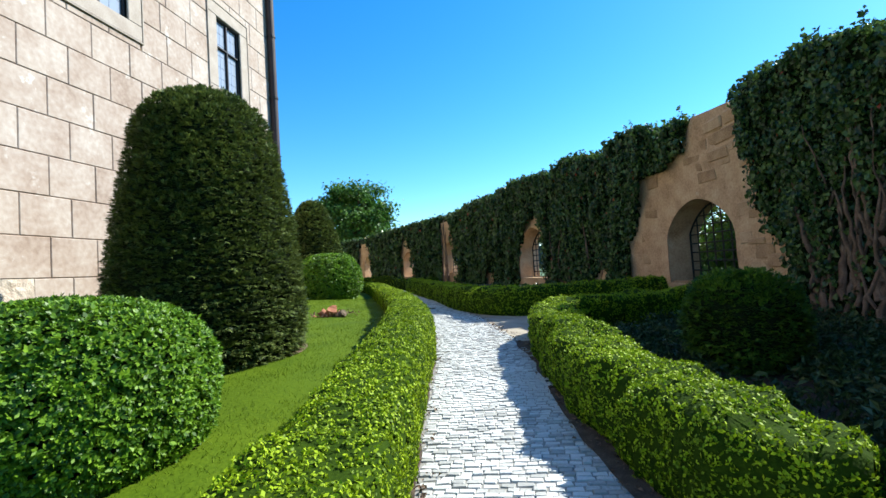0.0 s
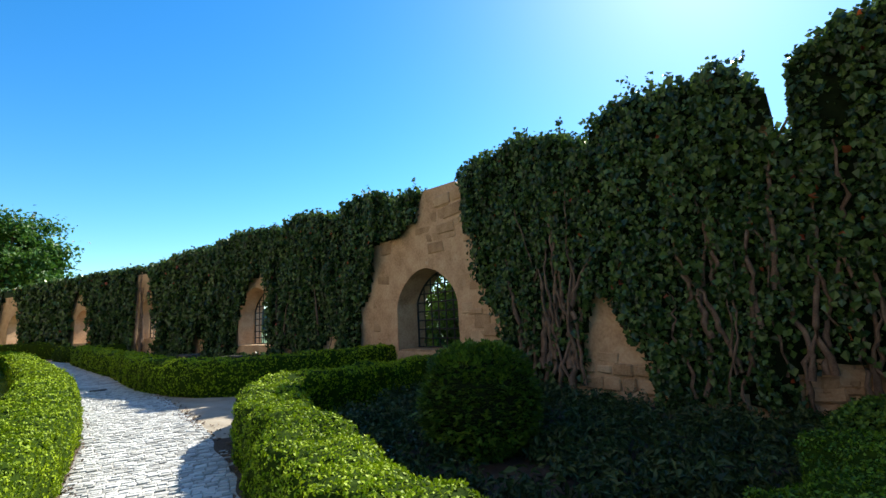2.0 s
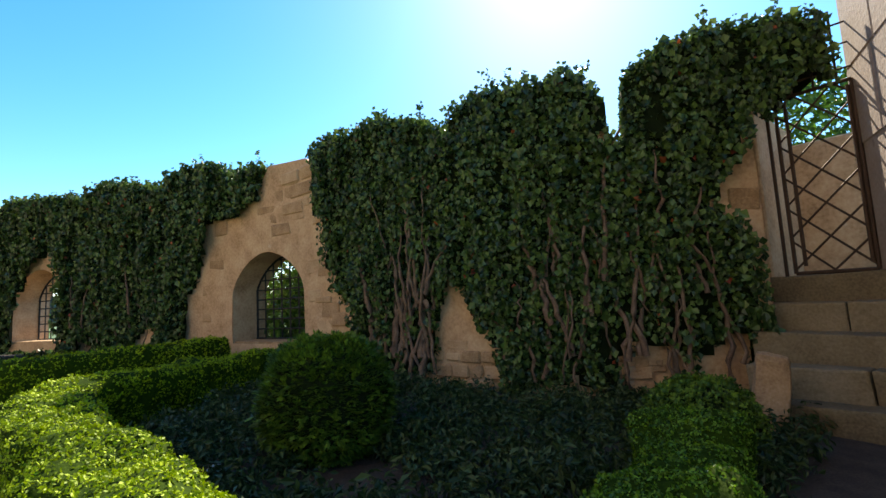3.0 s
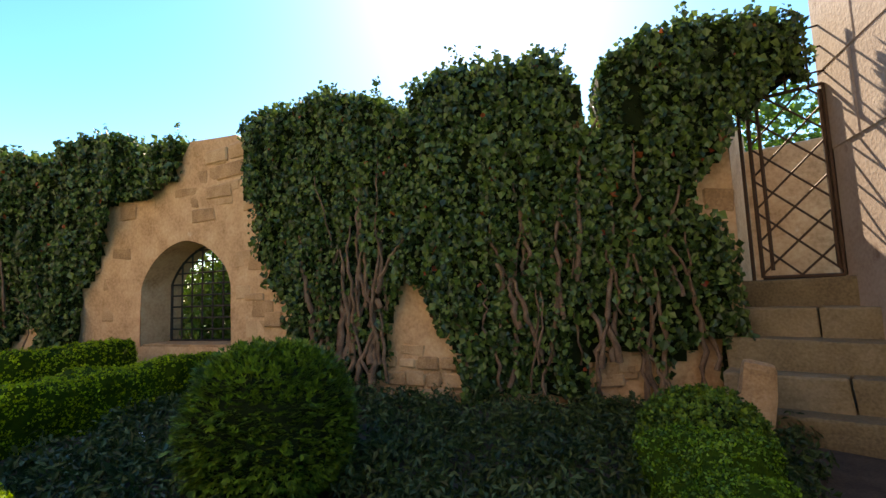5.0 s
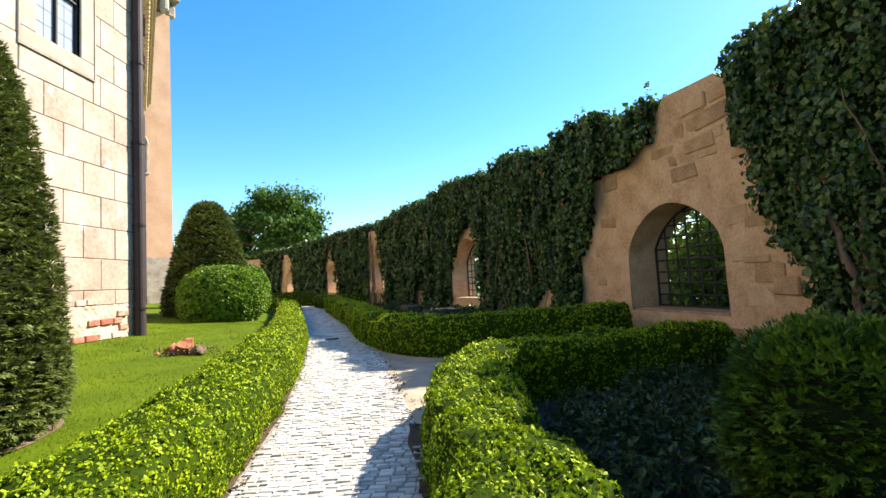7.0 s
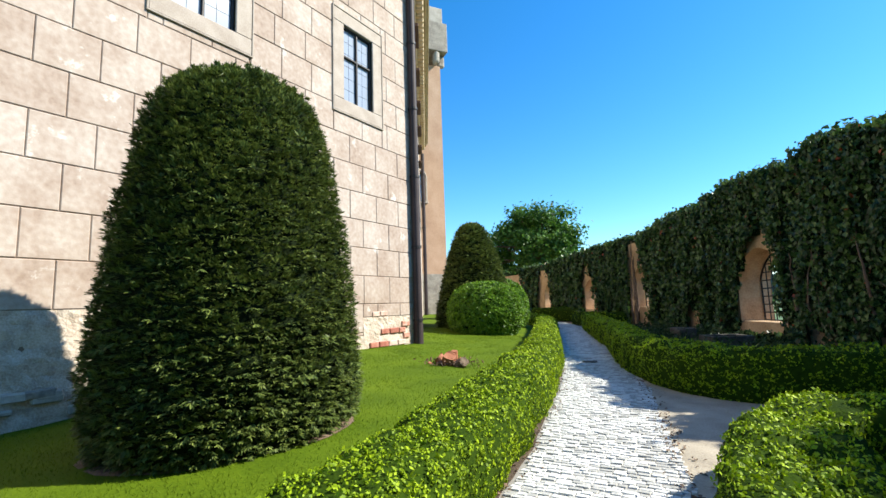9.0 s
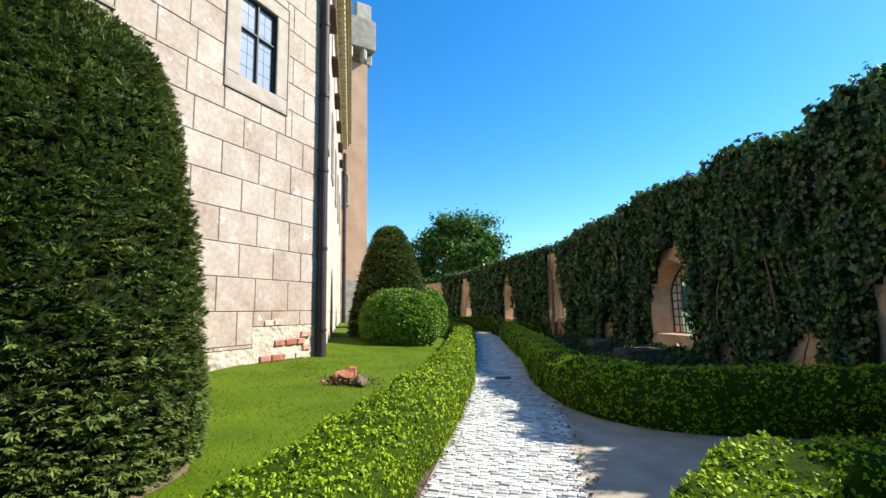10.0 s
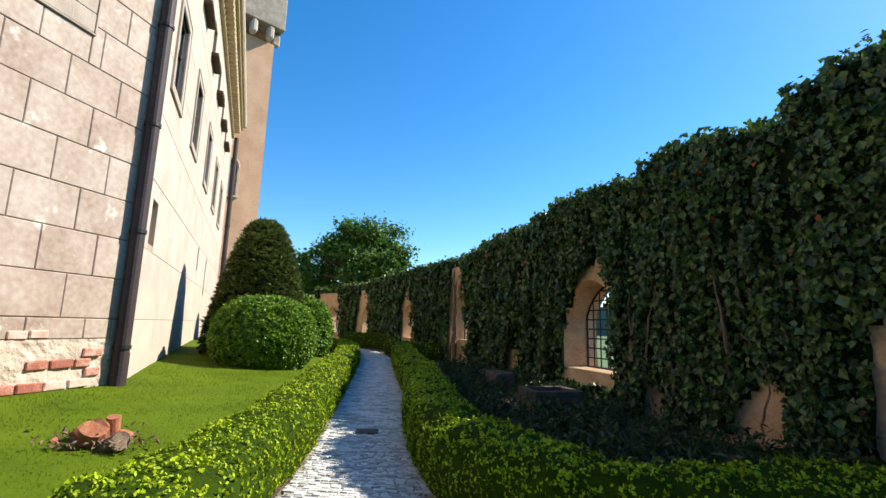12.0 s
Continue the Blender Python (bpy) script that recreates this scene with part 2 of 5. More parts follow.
def leaf_cloud(p, nrm, length, width, jitter=0.7, lift=0.02, fold=0.25, droop=0.0, up=0.0, vary=0.35, out=0.0):
    """Leaves: each one a blade of two folded quads, tilted about the surface's normal."""
    k = len(p)
    n = nrm + RNG.normal(0, jitter, (k, 3))
    n /= np.linalg.norm(n, axis=1)[:, None]
    t = RNG.normal(0, 1, (k, 3)) + np.array((0, 0, up - droop)) * 2 + nrm * out * 2
    t -= (t * n).sum(1)[:, None] * n
    t /= np.maximum(1e-6, np.linalg.norm(t, axis=1))[:, None]
    s = np.cross(n, t)
    z = (1 + RNG.normal(0, vary, k)).clip(0.45, 1.9)[:, None]
    o = p + nrm * (RNG.random(k)[:, None] * 2 - 0.6) * lift
    L, Wd = length * z, width * z
    base, tip = o - t * L * 0.5, o + t * L * 0.5 - n * L * 0.12
    mid = o + n * Wd * 0.0
    left, right = mid - s * Wd * 0.5 + n * Wd * fold, mid + s * Wd * 0.5 + n * Wd * fold
    v = np.stack([base, right, tip, left], axis=1).reshape(-1, 3)
    return v, np.arange(4 * k).reshape(-1, 4)


def sprig_cloud(p, nrm, length, width, k=5, spread=0.95, up=0.35, jitter=0.35, lift=0.03, flat=False, tilt=0.0):
    """Sprigs: k small leaves fanning out round a twig tip; flat ones spread sideways like yew sprays."""
    c = len(p)
    ax = nrm + np.array((0, 0, up)) + RNG.normal(0, jitter, (c, 3))
    ax /= np.linalg.norm(ax, axis=1)[:, None]
    ref = RNG.normal(0, 1, (c, 3)) * (0.12 if flat else 1.0) + (np.array((0, 0, 1.0)) if flat else 0)
    s1 = np.cross(ref, ax)
    s1 /= np.maximum(1e-6, np.linalg.norm(s1, axis=1))[:, None]
    s2 = np.cross(ax, s1)
    base = p + nrm * (RNG.random(c)[:, None] * 1.6 - 0.6) * lift
    z = (1 + RNG.normal(0, 0.22, c)).clip(0.5, 1.6)[:, None]
    out = []
    for i in range(k):
        if flat:
            th = ((i + 0.5) / k - 0.5) * 2 * spread + RNG.normal(0, 0.12, c)
            d = ax * np.cos(th)[:, None] + s1 * np.sin(th)[:, None] + s2 * RNG.normal(tilt, 0.16, c)[:, None]
            nn = s2 + RNG.normal(0, 0.25, (c, 3))
            b = base - ax * length * 0.35 * abs((i + 0.5) / k - 0.5)
        else:
            ph = 2 * math.pi * i / k + RNG.uniform(-0.5, 0.5, c)
            th = spread * RNG.uniform(0.55, 1.2, c)
            r = s1 * np.cos(ph)[:, None] + s2 * np.sin(ph)[:, None]
            d = ax * np.cos(th)[:, None] + r * np.sin(th)[:, None]
            nn = ax * np.sin(th)[:, None] - r * np.cos(th)[:, None] + RNG.normal(0, 0.2, (c, 3))
            b = base
        d /= np.linalg.norm(d, axis=1)[:, None]
        w = np.cross(nn, d)
        w /= np.maximum(1e-6, np.linalg.norm(w, axis=1))[:, None]
        L, W = length * z * RNG.uniform(0.8, 1.15, (c, 1)), width * z * 0.5
        m = b + d * L * 0.55
        out.append(np.stack([b, m + w * W, b + d * L, m - w * W], axis=1))
    v = np.stack(out, axis=1).reshape(-1, 3)
    return v, np.arange(len(v)).reshape(-1, 4)


# ---------------------------------------------------------------- plan
PATH_L = [(-8, 2.3), (0, 0.06), (2.8, -0.42), (3.8, -0.6), (4.8, -0.76), (5.86, -0.92), (7.6, -1.26), (10.5, -2.13), (12.1, -2.65), (16.6, -4.4), (22.5, -6.75), (26, -8.4), (29, -10.6), (32, -14)]
PATH_R = [(-8, 4.0), (0, 1.35), (2.8, 0.8), (3.5, 0.63), (4.3, 0.5), (5.8, 0.33), (7, 0.08), (9, -0.5), (10.66, -0.92), (12.4, -1.5), (14.2, -2.15), (21.5, -5.0), (25, -6.6), (28.5, -8.8), (31.5, -12)]
GROUND = [(-12, -0.5), (2, -0.22), (5, -0.1), (8, 0.0), (14, 0.0), (24, 0.12), (40, 0.3)]
LAWN = [(-12, 0.0), (6, -0.08), (9, 0.1), (12, 0.32), (14.4, 0.36), (24, 0.4), (40, 0.4)]


def path_left(y):
    return lerp_table(PATH_L, y)


def path_right(y):
    return lerp_table(PATH_R, y)


def ground_z(x, y):
    z = lerp_table(GROUND, y)
    d = path_left(y) - 0.6 - x
    if d > 0:
        z += lerp_table(LAWN, y) * min(1.3, d / 5.0)
    return z


def sheet(name, xs, ys, lift, material, label, wobble=0.0):
    """A piece of the ground between rows of plan lines: xs(y) gives the two edges."""
    vs, fs = [], []
    n = 40
    for i, y in enumerate(ys):
        a, b = xs(y)
        for j in range(n + 1):
            x = a + (b - a) * j / n
            vs.append((x, y, ground_z(x, y) + lift + wobble * noise.noise(Vector((x * 1.3, y * 1.3, 0)))))
        if i:
            for j in range(n):
                p = (i - 1) * (n + 1) + j
                fs.append((p, p + 1, p + n + 2, p + n + 1))
    return tagged(np_part(name, vs, fs, material, None, label, smooth=True), label, kind="structure")


YS = list(np.arange(-8, 34.01, 0.4))
gs = 3000
np_v = [(-gs, -gs, -6), (gs, -gs, -6), (gs, gs, -6), (-gs, gs, -6)]
tagged(np_part("ground", np_v, [(0, 1, 2, 3)], M_FIELD), "low green land far below the terrace", "ground", kind="structure")
sheet("lawn", lambda y: (-24.0, path_left(y) - 0.03), YS, 0.0, M_GRASS, "mown green lawn below the castle wall", 0.02)
sheet("bed_soil", lambda y: (path_right(y) + 0.02, 9.0 if y < 18 else path_right(y) + 9), YS, -0.012, M_SOIL, "dark planted soil between the hedges and the wall", 0.02)
sheet("path_bed", lambda y: (path_left(y) - 0.06, path_right(y) + 0.06), YS, 0.012, M_JOINT, "sandy grey joints between the path's setts", 0.0)


# garden wall: chart of the wall, s along it in metres, z up
WALL_LINE = [(7.6, 2.0), (7.2, 2.6), (6.55, 3.6), (5.12, 6.18), (4.45, 9.6), (3.45, 12.6), (0.75, 17.27), (-4.0, 25.6), (-7.6, 29.7), (-12.8, 36.3), (-17, 39.4), (-24, 44)]
_wp = np.array(WALL_LINE)
_ws = np.concatenate([[0], np.cumsum(np.hypot(*np.diff(_wp, axis=0).T))])
_ws -= _ws[1]


def wall_xy(s):
    s = np.asarray(s, dtype=float)
    acc = 0
    for k in (-0.5, -0.25, 0, 0.25, 0.5):
        acc = acc + np.stack([np.interp(s + k, _ws, _wp[:, 0]), np.interp(s + k, _ws, _wp[:, 1])], axis=-1)
    return acc / 5


def wall_frame(s):
    """Place on the wall's face, and the way into the wall (away from the path)."""
    p = wall_xy(s)
    d = wall_xy(np.asarray(s) + 0.1) - wall_xy(np.asarray(s) - 0.1)
    d /= np.linalg.norm(d, axis=-1, keepdims=True)
    return p, np.stack([d[..., 1], -d[..., 0]], axis=-1)


def wall_point(s, z, depth):
    p, n = wall_frame(s)
    q = p + n * np.asarray(depth)[..., None]
    return np.concatenate([q, np.asarray(z, dtype=float)[..., None]], axis=-1)


WINDOWS = [(9.22, 1.08, 0.48, 2.32), (16.75, 1.05, 0.6, 2.5), (25.4, 1.0, 0.95, 2.75), (30.8, 0.8, 0.9, 2.5), (38.7, 0.9, 0.9, 2.7), (44.2, 0.9, 0.9, 2.75)]
TOPS = [(0.6, 3.3), (2.16, 3.3), (2.2, 2.9), (2.38, 2.9), (2.42, 3.5), (4.6, 3.5), (7.55, 3.6), (7.66, 3.15), (7.72, 3.15), (7.74, 3.78), (8.05, 4.04), (9.1, 4.08), (9.4, 3.7), (9.75, 3.45), (10.6, 3.4), (11, 3.4), (14, 3.6), (24, 3.7), (25, 3.85), (26.5, 3.85), (30, 3.7), (50, 3.7)]
THICK = 0.85


def arch_z(s):
    """Sill and arch height of the opening at s, or None."""
    for c, h, sill, top in WINDOWS:
        u = abs(s - c) / h
        if u < 1:
            spring = sill + (top - sill) * 0.55
            return sill, spring + (top - spring) * (1 - u ** 1.75) ** 0.62
    return None


def build_garden_wall():
    edges = [0.78]
    for c, h, _, _ in WINDOWS:
        edges += list(c - h * np.cos(np.linspace(0, math.pi, 25)))
    fill = [s for s in np.arange(0.78, 50, 0.25) if all(abs(s - c) > h + 0.05 for c, h, _, _ in WINDOWS)]
    steps = [t[0] for t in TOPS if 1 < t[0] < 12]
    ss = sorted(set(round(float(s), 4) for s in edges + fill + steps))
    vs, fs = [], []

    def quad(a, b, c, d):
        k = len(vs)
        vs.extend((a, b, c, d))
        fs.append((k, k + 1, k + 2, k + 3))

    def column(s0, s1, z0a, z1a, z0b, z1b, depth, flip):
        n = max(1, int(max(z1a - z0a, z1b - z0b) / 0.3))
        for i in range(n):
            za, zb = z0a + (z1a - z0a) * i / n, z0a + (z1a - z0a) * (i + 1) / n
            zc, zd = z0b + (z1b - z0b) * i / n, z0b + (z1b - z0b) * (i + 1) / n
            q = [tuple(wall_point(s, z, depth + 0.035 * noise.noise(Vector((s * 0.9, z * 0.9, depth))) + 0.018 * noise.noise(Vector((s * 3.1, z * 3.1, depth))))) for s, z in ((s0, za), (s1, zc), (s1, zd), (s0, zb))]
            quad(*(q if flip else q[::-1]))

    for s0, s1 in zip(ss, ss[1:]):
        t0, t1 = lerp_table(TOPS, s0 + 1e-4), lerp_table(TOPS, s1 - 1e-4)
        mid = arch_z((s0 + s1) / 2)
        spans = [(-0.8, t0, -0.8, t1)]
        if mid:
            a0, a1 = arch_z(s0) or (mid[0], None), arch_z(s1) or (mid[0], None)
            spring = [w for w in WINDOWS if abs((s0 + s1) / 2 - w[0]) < w[1]][0]
            low = spring[2] + (spring[3] - spring[2]) * 0.55
            h0, h1 = a0[1] or low, a1[1] or low
            spans = [(-0.8, mid[0], -0.8, mid[0]), (h0, t0, h1, t1)]
            quad(*(tuple(wall_point(s, z, d)) for s, z, d in ((s0, h0, 0), (s1, h1, 0), (s1, h1, THICK), (s0, h0, THICK))))
            quad(*(tuple(wall_point(s, z, d)) for s, z, d in ((s0, mid[0], 0), (s0, mid[0], THICK), (s1, mid[0], THICK), (s1, mid[0], 0))))
        for z0a, z1a, z0b, z1b in spans:
            column(s0, s1, z0a, z1a, z0b, z1b, 0.0, False)
            column(s0, s1, z0a, z1a, z0b, z1b, THICK, True)
        quad(*(tuple(wall_point(s, z, d)) for s, z, d in ((s0, t0, 0), (s0, t0, THICK), (s1, t1, THICK), (s1, t1, 0))))
        n1 = lerp_table(TOPS, s1 + 1e-4)
        if abs(n1 - t1) > 0.1:
            quad(*(tuple(wall_point(s1, z, d)) for z, d in ((t1, 0), (t1, THICK), (n1, THICK), (n1, 0))))
    for c, h, sill, top in WINDOWS:
        low = sill + (top - sill) * 0.55
        for s in (c - h, c + h):
            quad(*(tuple(wall_point(s, z, d)) for z, d in ((sill, 0), (low, 0), (low, THICK), (sill, THICK))))
    quad(*(tuple(wall_point(0.78, z, d)) for z, d in ((-0.8, 0), (3.3, 0), (3.3, THICK), (-0.8, THICK))))
    ob = np_part("wall_garden", vs, fs, M_WALL)
    bm = bmesh.new()
    bm.from_mesh(ob.data)
    bmesh.ops.remove_doubles(bm, verts=bm.verts, dist=0.002)
    bmesh.ops.recalc_face_normals(bm, faces=bm.faces)
    bm.to_mesh(ob.data)
    bm.free()
    tagged(ob, "ochre sandstone garden wall with arched openings, worn plaster", "wall", kind="structure")
    return ob


WALL_OB = build_garden_wall()


def build_grille(c, h, sill, top):
    """Iron window grille set deep in the wall's opening."""
    g = tagged(thing("window_grille", tuple(wall_point(c, sill, 0.6))), "dark iron window grille set deep in the arched opening", "grille", "window grilles")
    inv = Matrix.Translation(-Vector(g.location))
    lo = sill + 0.05

    def bar(a, b, r, name):
        bm = bmesh.new()
        rod(bm, a, b, r, 6)
        bm.transform(inv)
        part(name, bm, M_IRON, g)

    k = 9
    for i in range(k):
        s = c - h + 0.03 + (2 * h - 0.06) * i / (k - 1)
        z = arch_z(s)[1] - 0.02
        if z > lo:
            bar(wall_point(s, lo, 0.6), wall_point(s, z, 0.6), 0.017 if i not in (0, k - 1) else 0.024, "upright_bar")
    zz = lo
    while zz < top - 0.1:
        w = h - 0.03
        while w > 0.1 and arch_z(c + w)[1] < zz:
            w -= 0.03
        bar(wall_point(c - w, zz, 0.58), wall_point(c + w, zz, 0.58), 0.015 if zz > lo else 0.026, "cross_bar")
        zz += 0.21
    vs, fs = [], []
    rim = [wall_point(s, arch_z(s)[1] - 0.015, 0.6) for s in c + (h - 0.02) * np.cos(np.linspace(math.pi, 0, 25))]
    vs, fs = tube([Vector(p) + inv.translation for p in rim], [0.024] * len(rim), 6)
    np_part("arched_rim", vs, fs, M_IRON, g)


for w in WINDOWS[:3]:
    build_grille(*w)
for c, h, sill, top in WINDOWS[:3]:
    bm = bmesh.new()
    p, n = wall_frame(c)
    a = math.atan2(n[1], n[0])
    box(bm, Matrix.Translation((*(p + n * 0.33), sill + 0.012)) @ Matrix.Rotation(a, 4, "Z"), 0.62, 2 * h - 0.04, 0.06, 0.012)
    tagged(part("window_sill", bm, M_STONE), "pale weathered stone sill of the arched opening", "sill", kind="structure")


# ---------------------------------------------------------------- ivy
IVY_TOP = [(-0.6, 3.9), (0.2, 4.2), (0.45, 4.28), (1.2, 4.23), (1.84, 4.08), (2.14, 3.9), (2.2, 3.04), (2.36, 3.06), (2.41, 3.72), (2.78, 4.11), (3.41, 4.0), (4.07, 4.06), (4.5, 3.92), (4.62, 3.5), (4.75, 3.72), (5.1, 3.95), (5.79, 4.18), (7.5, 4.2), (7.7, 4.0), (9.05, 4.06), (9.25, 4.1), (9.8, 4.18), (10.15, 4.1), (10.28, 3.9), (10.42, 4.17), (10.7, 4.37), (11.0, 4.43), (11.45, 4.51), (11.95, 4.46), (12.22, 4.27), (12.38, 4.07), (12.6, 4.19), (13.15, 4.25), (13.8, 4.46), (14.55, 4.47), (14.92, 4.21), (15.08, 4.12), (15.3, 4.26), (15.75, 4.32), (16.75, 4.41), (17.95, 4.44), (19.25, 4.26), (19.45, 4.08), (19.7, 4.22), (20.95, 4.33), (22.6, 4.26), (23.7, 4.16), (26.5, 4.21), (30, 4.18), (36.6, 4.18), (50, 4.18)]
BARE = [
    [(0.7, 2.85), (0.97, 2.6), (1.3, 2.2), (1.1, 1.95), (0.95, 1.66), (0.7, 1.6)],
    [(4.51, 1.52), (4.74, 1.24), (4.88, 0.95), (5.01, 0.36), (5.01, -0.5), (3.84, -0.5), (3.92, 0.19), (4.13, 0.66), (4.28, 0.94)],
    [(9.12, 5), (9.14, 4.1), (9.27, 3.61), (9.77, 3.15), (10.89, 3.11), (10.93, 2.52), (11.5, 1.69), (11.58, 1.2), (11.6, -0.5), (6.68, -0.5), (6.76, 1.14), (7.19, 1.5), (7.38, 2.23), (7.7, 3.11), (7.72, 3.9), (7.64, 5)],
    [(16.3, 2.95), (15.74, 2.3), (15.68, 0.45), (17.85, 0.35), (17.7, 1.2), (17.35, 1.75), (17.05, 2.45)],
    [(12.55, 0.75), (12.85, 0.98), (13.35, 0.35), (13.5, -0.5), (12.4, -0.5)],
    [(14.5, 0.55), (14.8, 0.6), (15.2, -0.5), (14.4, -0.5)],
    [(20.2, 0.9), (20.5, 1.2), (20.7, 0.3), (20.1, 0.2)],
    [(25.8, 4.9), (25.2, 3.9), (24.5, 2.4), (24.4, -0.5), (26.3, -0.5), (26.3, 2.3), (26.35, 3.6), (26.2, 4.9)],
    [(31.0, 3.8), (30.0, 2.1), (29.9, -0.5), (31.7, -0.5), (31.6, 2.3)],
    [(39.5, 4.9), (38.4, 3.6), (37.3, 1.4), (37.2, -0.5), (40.5, -0.5), (40.4, 1.5), (40.1, 3.6), (40.0, 4.9)],
    [(43.1, 4.9), (42.8, -0.5), (46.6, -0.5), (46.2, 4.9)],
    [(1.15, 0.55), (1.5, 0.5), (1.65, 0.2), (1.3, -0.5), (1.1, -0.5)],
    [(1.8, 0.35), (2.1, 0.5), (2.45, 0.4), (2.5, -0.4), (1.7, -0.5)],
]


def inside(poly, s, z):
    r = np.zeros(len(s), dtype=bool)
    for (x0, y0), (x1, y1) in zip(poly, poly[1:] + poly[:1]):
        if y0 != y1:
            r ^= ((z < y0) != (z < y1)) & (s < x0 + (x1 - x0) * (z - y0) / (y1 - y0))
    return r


def wobble2(s, z, f, seed):
    return np.array([noise.noise(Vector((a * f, b * f, seed))) for a, b in zip(s, z)])


def ivy_mask(s, z, grow=0.0):
    top = np.interp(s, [a for a, _ in IVY_TOP], [b for _, b in IVY_TOP])
    ok = z < top + 0.06 * np.sin(s * 9.0) * np.sin(s * 3.7)
    j, k = wobble2(s, z, 2.3, 3.0) * 0.16, wobble2(s, z, 2.3, 9.0) * 0.16
    for poly in BARE:
        ok &= ~inside(poly, s + j, z + k)
    ok &= (s > 0.85) | (z > 3.25 + 0.25 * np.sin(s * 7))
    ok &= ~((s > 9.0) & (s < 10.75) & (z < 3.14))
    low = -0.1 + 0.35 * np.maximum(0, np.sin(s * 2.1 + 1.0) * np.sin(s * 0.83))
    ok &= z > low
    return ok


def hanging(s, z):
    """Hanging tresses: relief that is narrow along the wall and long downwards."""
    return wobble2(s * 4.2, z * 1.25, 1.0, 15.0) + 0.5 * wobble2(s * 9.0, z * 4.0, 1.0, 25.0)


def build_ivy(name, s0, s1, density, size, label):
    """Ivy on a stretch of the wall: a bulging dark mat, and leaves over it."""
    iv = tagged(thing(name, (*wall_xy((s0 + s1) / 2), 0.0)), label, "ivy", "ivy on the wall")
    o = np.array(iv.location)
    n = int((s1 - s0) * 4.6 * density)
    s = RNG.uniform(s0, s1, n)
    z = RNG.uniform(-0.15, 4.75, n)
    keep = ivy_mask(s, z)
    s, z = s[keep], z[keep]
    hang = hanging(s, z)
    thin = np.clip(0.95 + 1.3 * hang, 0.3, 1.0) * np.where((s > 4.95) & (s < 6.35) & (z < 1.75) | (s > 1.3) & (s < 2.6) & (z < 1.1), 0.5, 1.0)
    keep = RNG.random(len(s)) < thin
    s, z, hang = s[keep], z[keep], hang[keep]
    bulge = 0.2 + 0.2 * wobble2(s * 1.7, z * 0.45, 1.0, 5.0) + 0.06 * wobble2(s, z, 3.2, 7.0) + 0.13 * hang
    depth = -bulge + RNG.random(len(s)) ** 2 * 0.12
    p = wall_point(s, z, depth)
    _, nn = wall_frame(s)
    nrm = np.concatenate([-nn, np.full((len(s), 1), 0.25)], axis=1)
    top = np.interp(s, [a for a, _ in IVY_TOP], [b for _, b in IVY_TOP])
    # leaves over the wall's head, back to its far side
    k = int((s1 - s0) * density * 1.25)
    st = RNG.uniform(s0, s1, k)
    tz = np.interp(st, [a for a, _ in IVY_TOP], [b for _, b in IVY_TOP])
    okt = ivy_mask(st, tz - 0.12)
    st, tz = st[okt], tz[okt]
    dt = RNG.uniform(-0.15, THICK + 0.1, len(st))
    spray = RNG.random(len(st)) ** 9 * 0.2
    pt = wall_point(st, tz - 0.12 + 0.1 * RNG.random(len(st)) + spray - 0.12 * np.abs(dt - 0.35), dt)
    P = np.concatenate([p, pt])
    N = np.concatenate([nrm, np.tile((0, 0, 1.0), (len(st), 1))])
    v, q = leaf_cloud(P, N, size * 1.12, size * 1.0, 0.55, 0.06, 0.14, droop=1.0)
    red = RNG.random(len(q)) < 0.006
    np_part("leaves", v - o, q[~red], M_IVY, iv)
    if red.any():
        np_part("reddened_leaves", v - o, q[red], M_IVYRED, iv, "a few reddened ivy leaves")
    # near-black mat behind the leaves: the ivy's inner shade put into colour
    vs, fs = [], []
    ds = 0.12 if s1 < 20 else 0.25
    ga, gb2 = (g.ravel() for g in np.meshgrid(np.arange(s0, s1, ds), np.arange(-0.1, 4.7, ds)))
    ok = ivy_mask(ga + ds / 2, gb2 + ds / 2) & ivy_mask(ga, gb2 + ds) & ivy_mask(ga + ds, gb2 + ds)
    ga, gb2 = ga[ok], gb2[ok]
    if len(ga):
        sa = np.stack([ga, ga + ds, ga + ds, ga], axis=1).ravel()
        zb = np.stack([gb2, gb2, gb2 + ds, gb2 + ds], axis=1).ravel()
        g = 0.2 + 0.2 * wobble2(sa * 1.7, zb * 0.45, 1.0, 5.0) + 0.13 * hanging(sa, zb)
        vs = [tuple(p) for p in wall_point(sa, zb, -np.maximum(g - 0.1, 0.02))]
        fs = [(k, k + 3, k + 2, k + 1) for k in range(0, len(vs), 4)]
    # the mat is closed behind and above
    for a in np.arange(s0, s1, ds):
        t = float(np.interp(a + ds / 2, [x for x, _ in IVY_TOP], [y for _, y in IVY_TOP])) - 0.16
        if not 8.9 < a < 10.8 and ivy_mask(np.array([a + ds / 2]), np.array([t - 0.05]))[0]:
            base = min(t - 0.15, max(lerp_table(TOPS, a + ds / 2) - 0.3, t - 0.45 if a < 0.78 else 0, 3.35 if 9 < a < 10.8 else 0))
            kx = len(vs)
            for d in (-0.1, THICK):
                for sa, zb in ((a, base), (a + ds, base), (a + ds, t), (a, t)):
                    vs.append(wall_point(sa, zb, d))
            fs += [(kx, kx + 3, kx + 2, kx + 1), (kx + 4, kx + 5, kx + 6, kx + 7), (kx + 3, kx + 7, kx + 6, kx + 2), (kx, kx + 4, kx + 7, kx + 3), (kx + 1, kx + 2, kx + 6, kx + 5)]
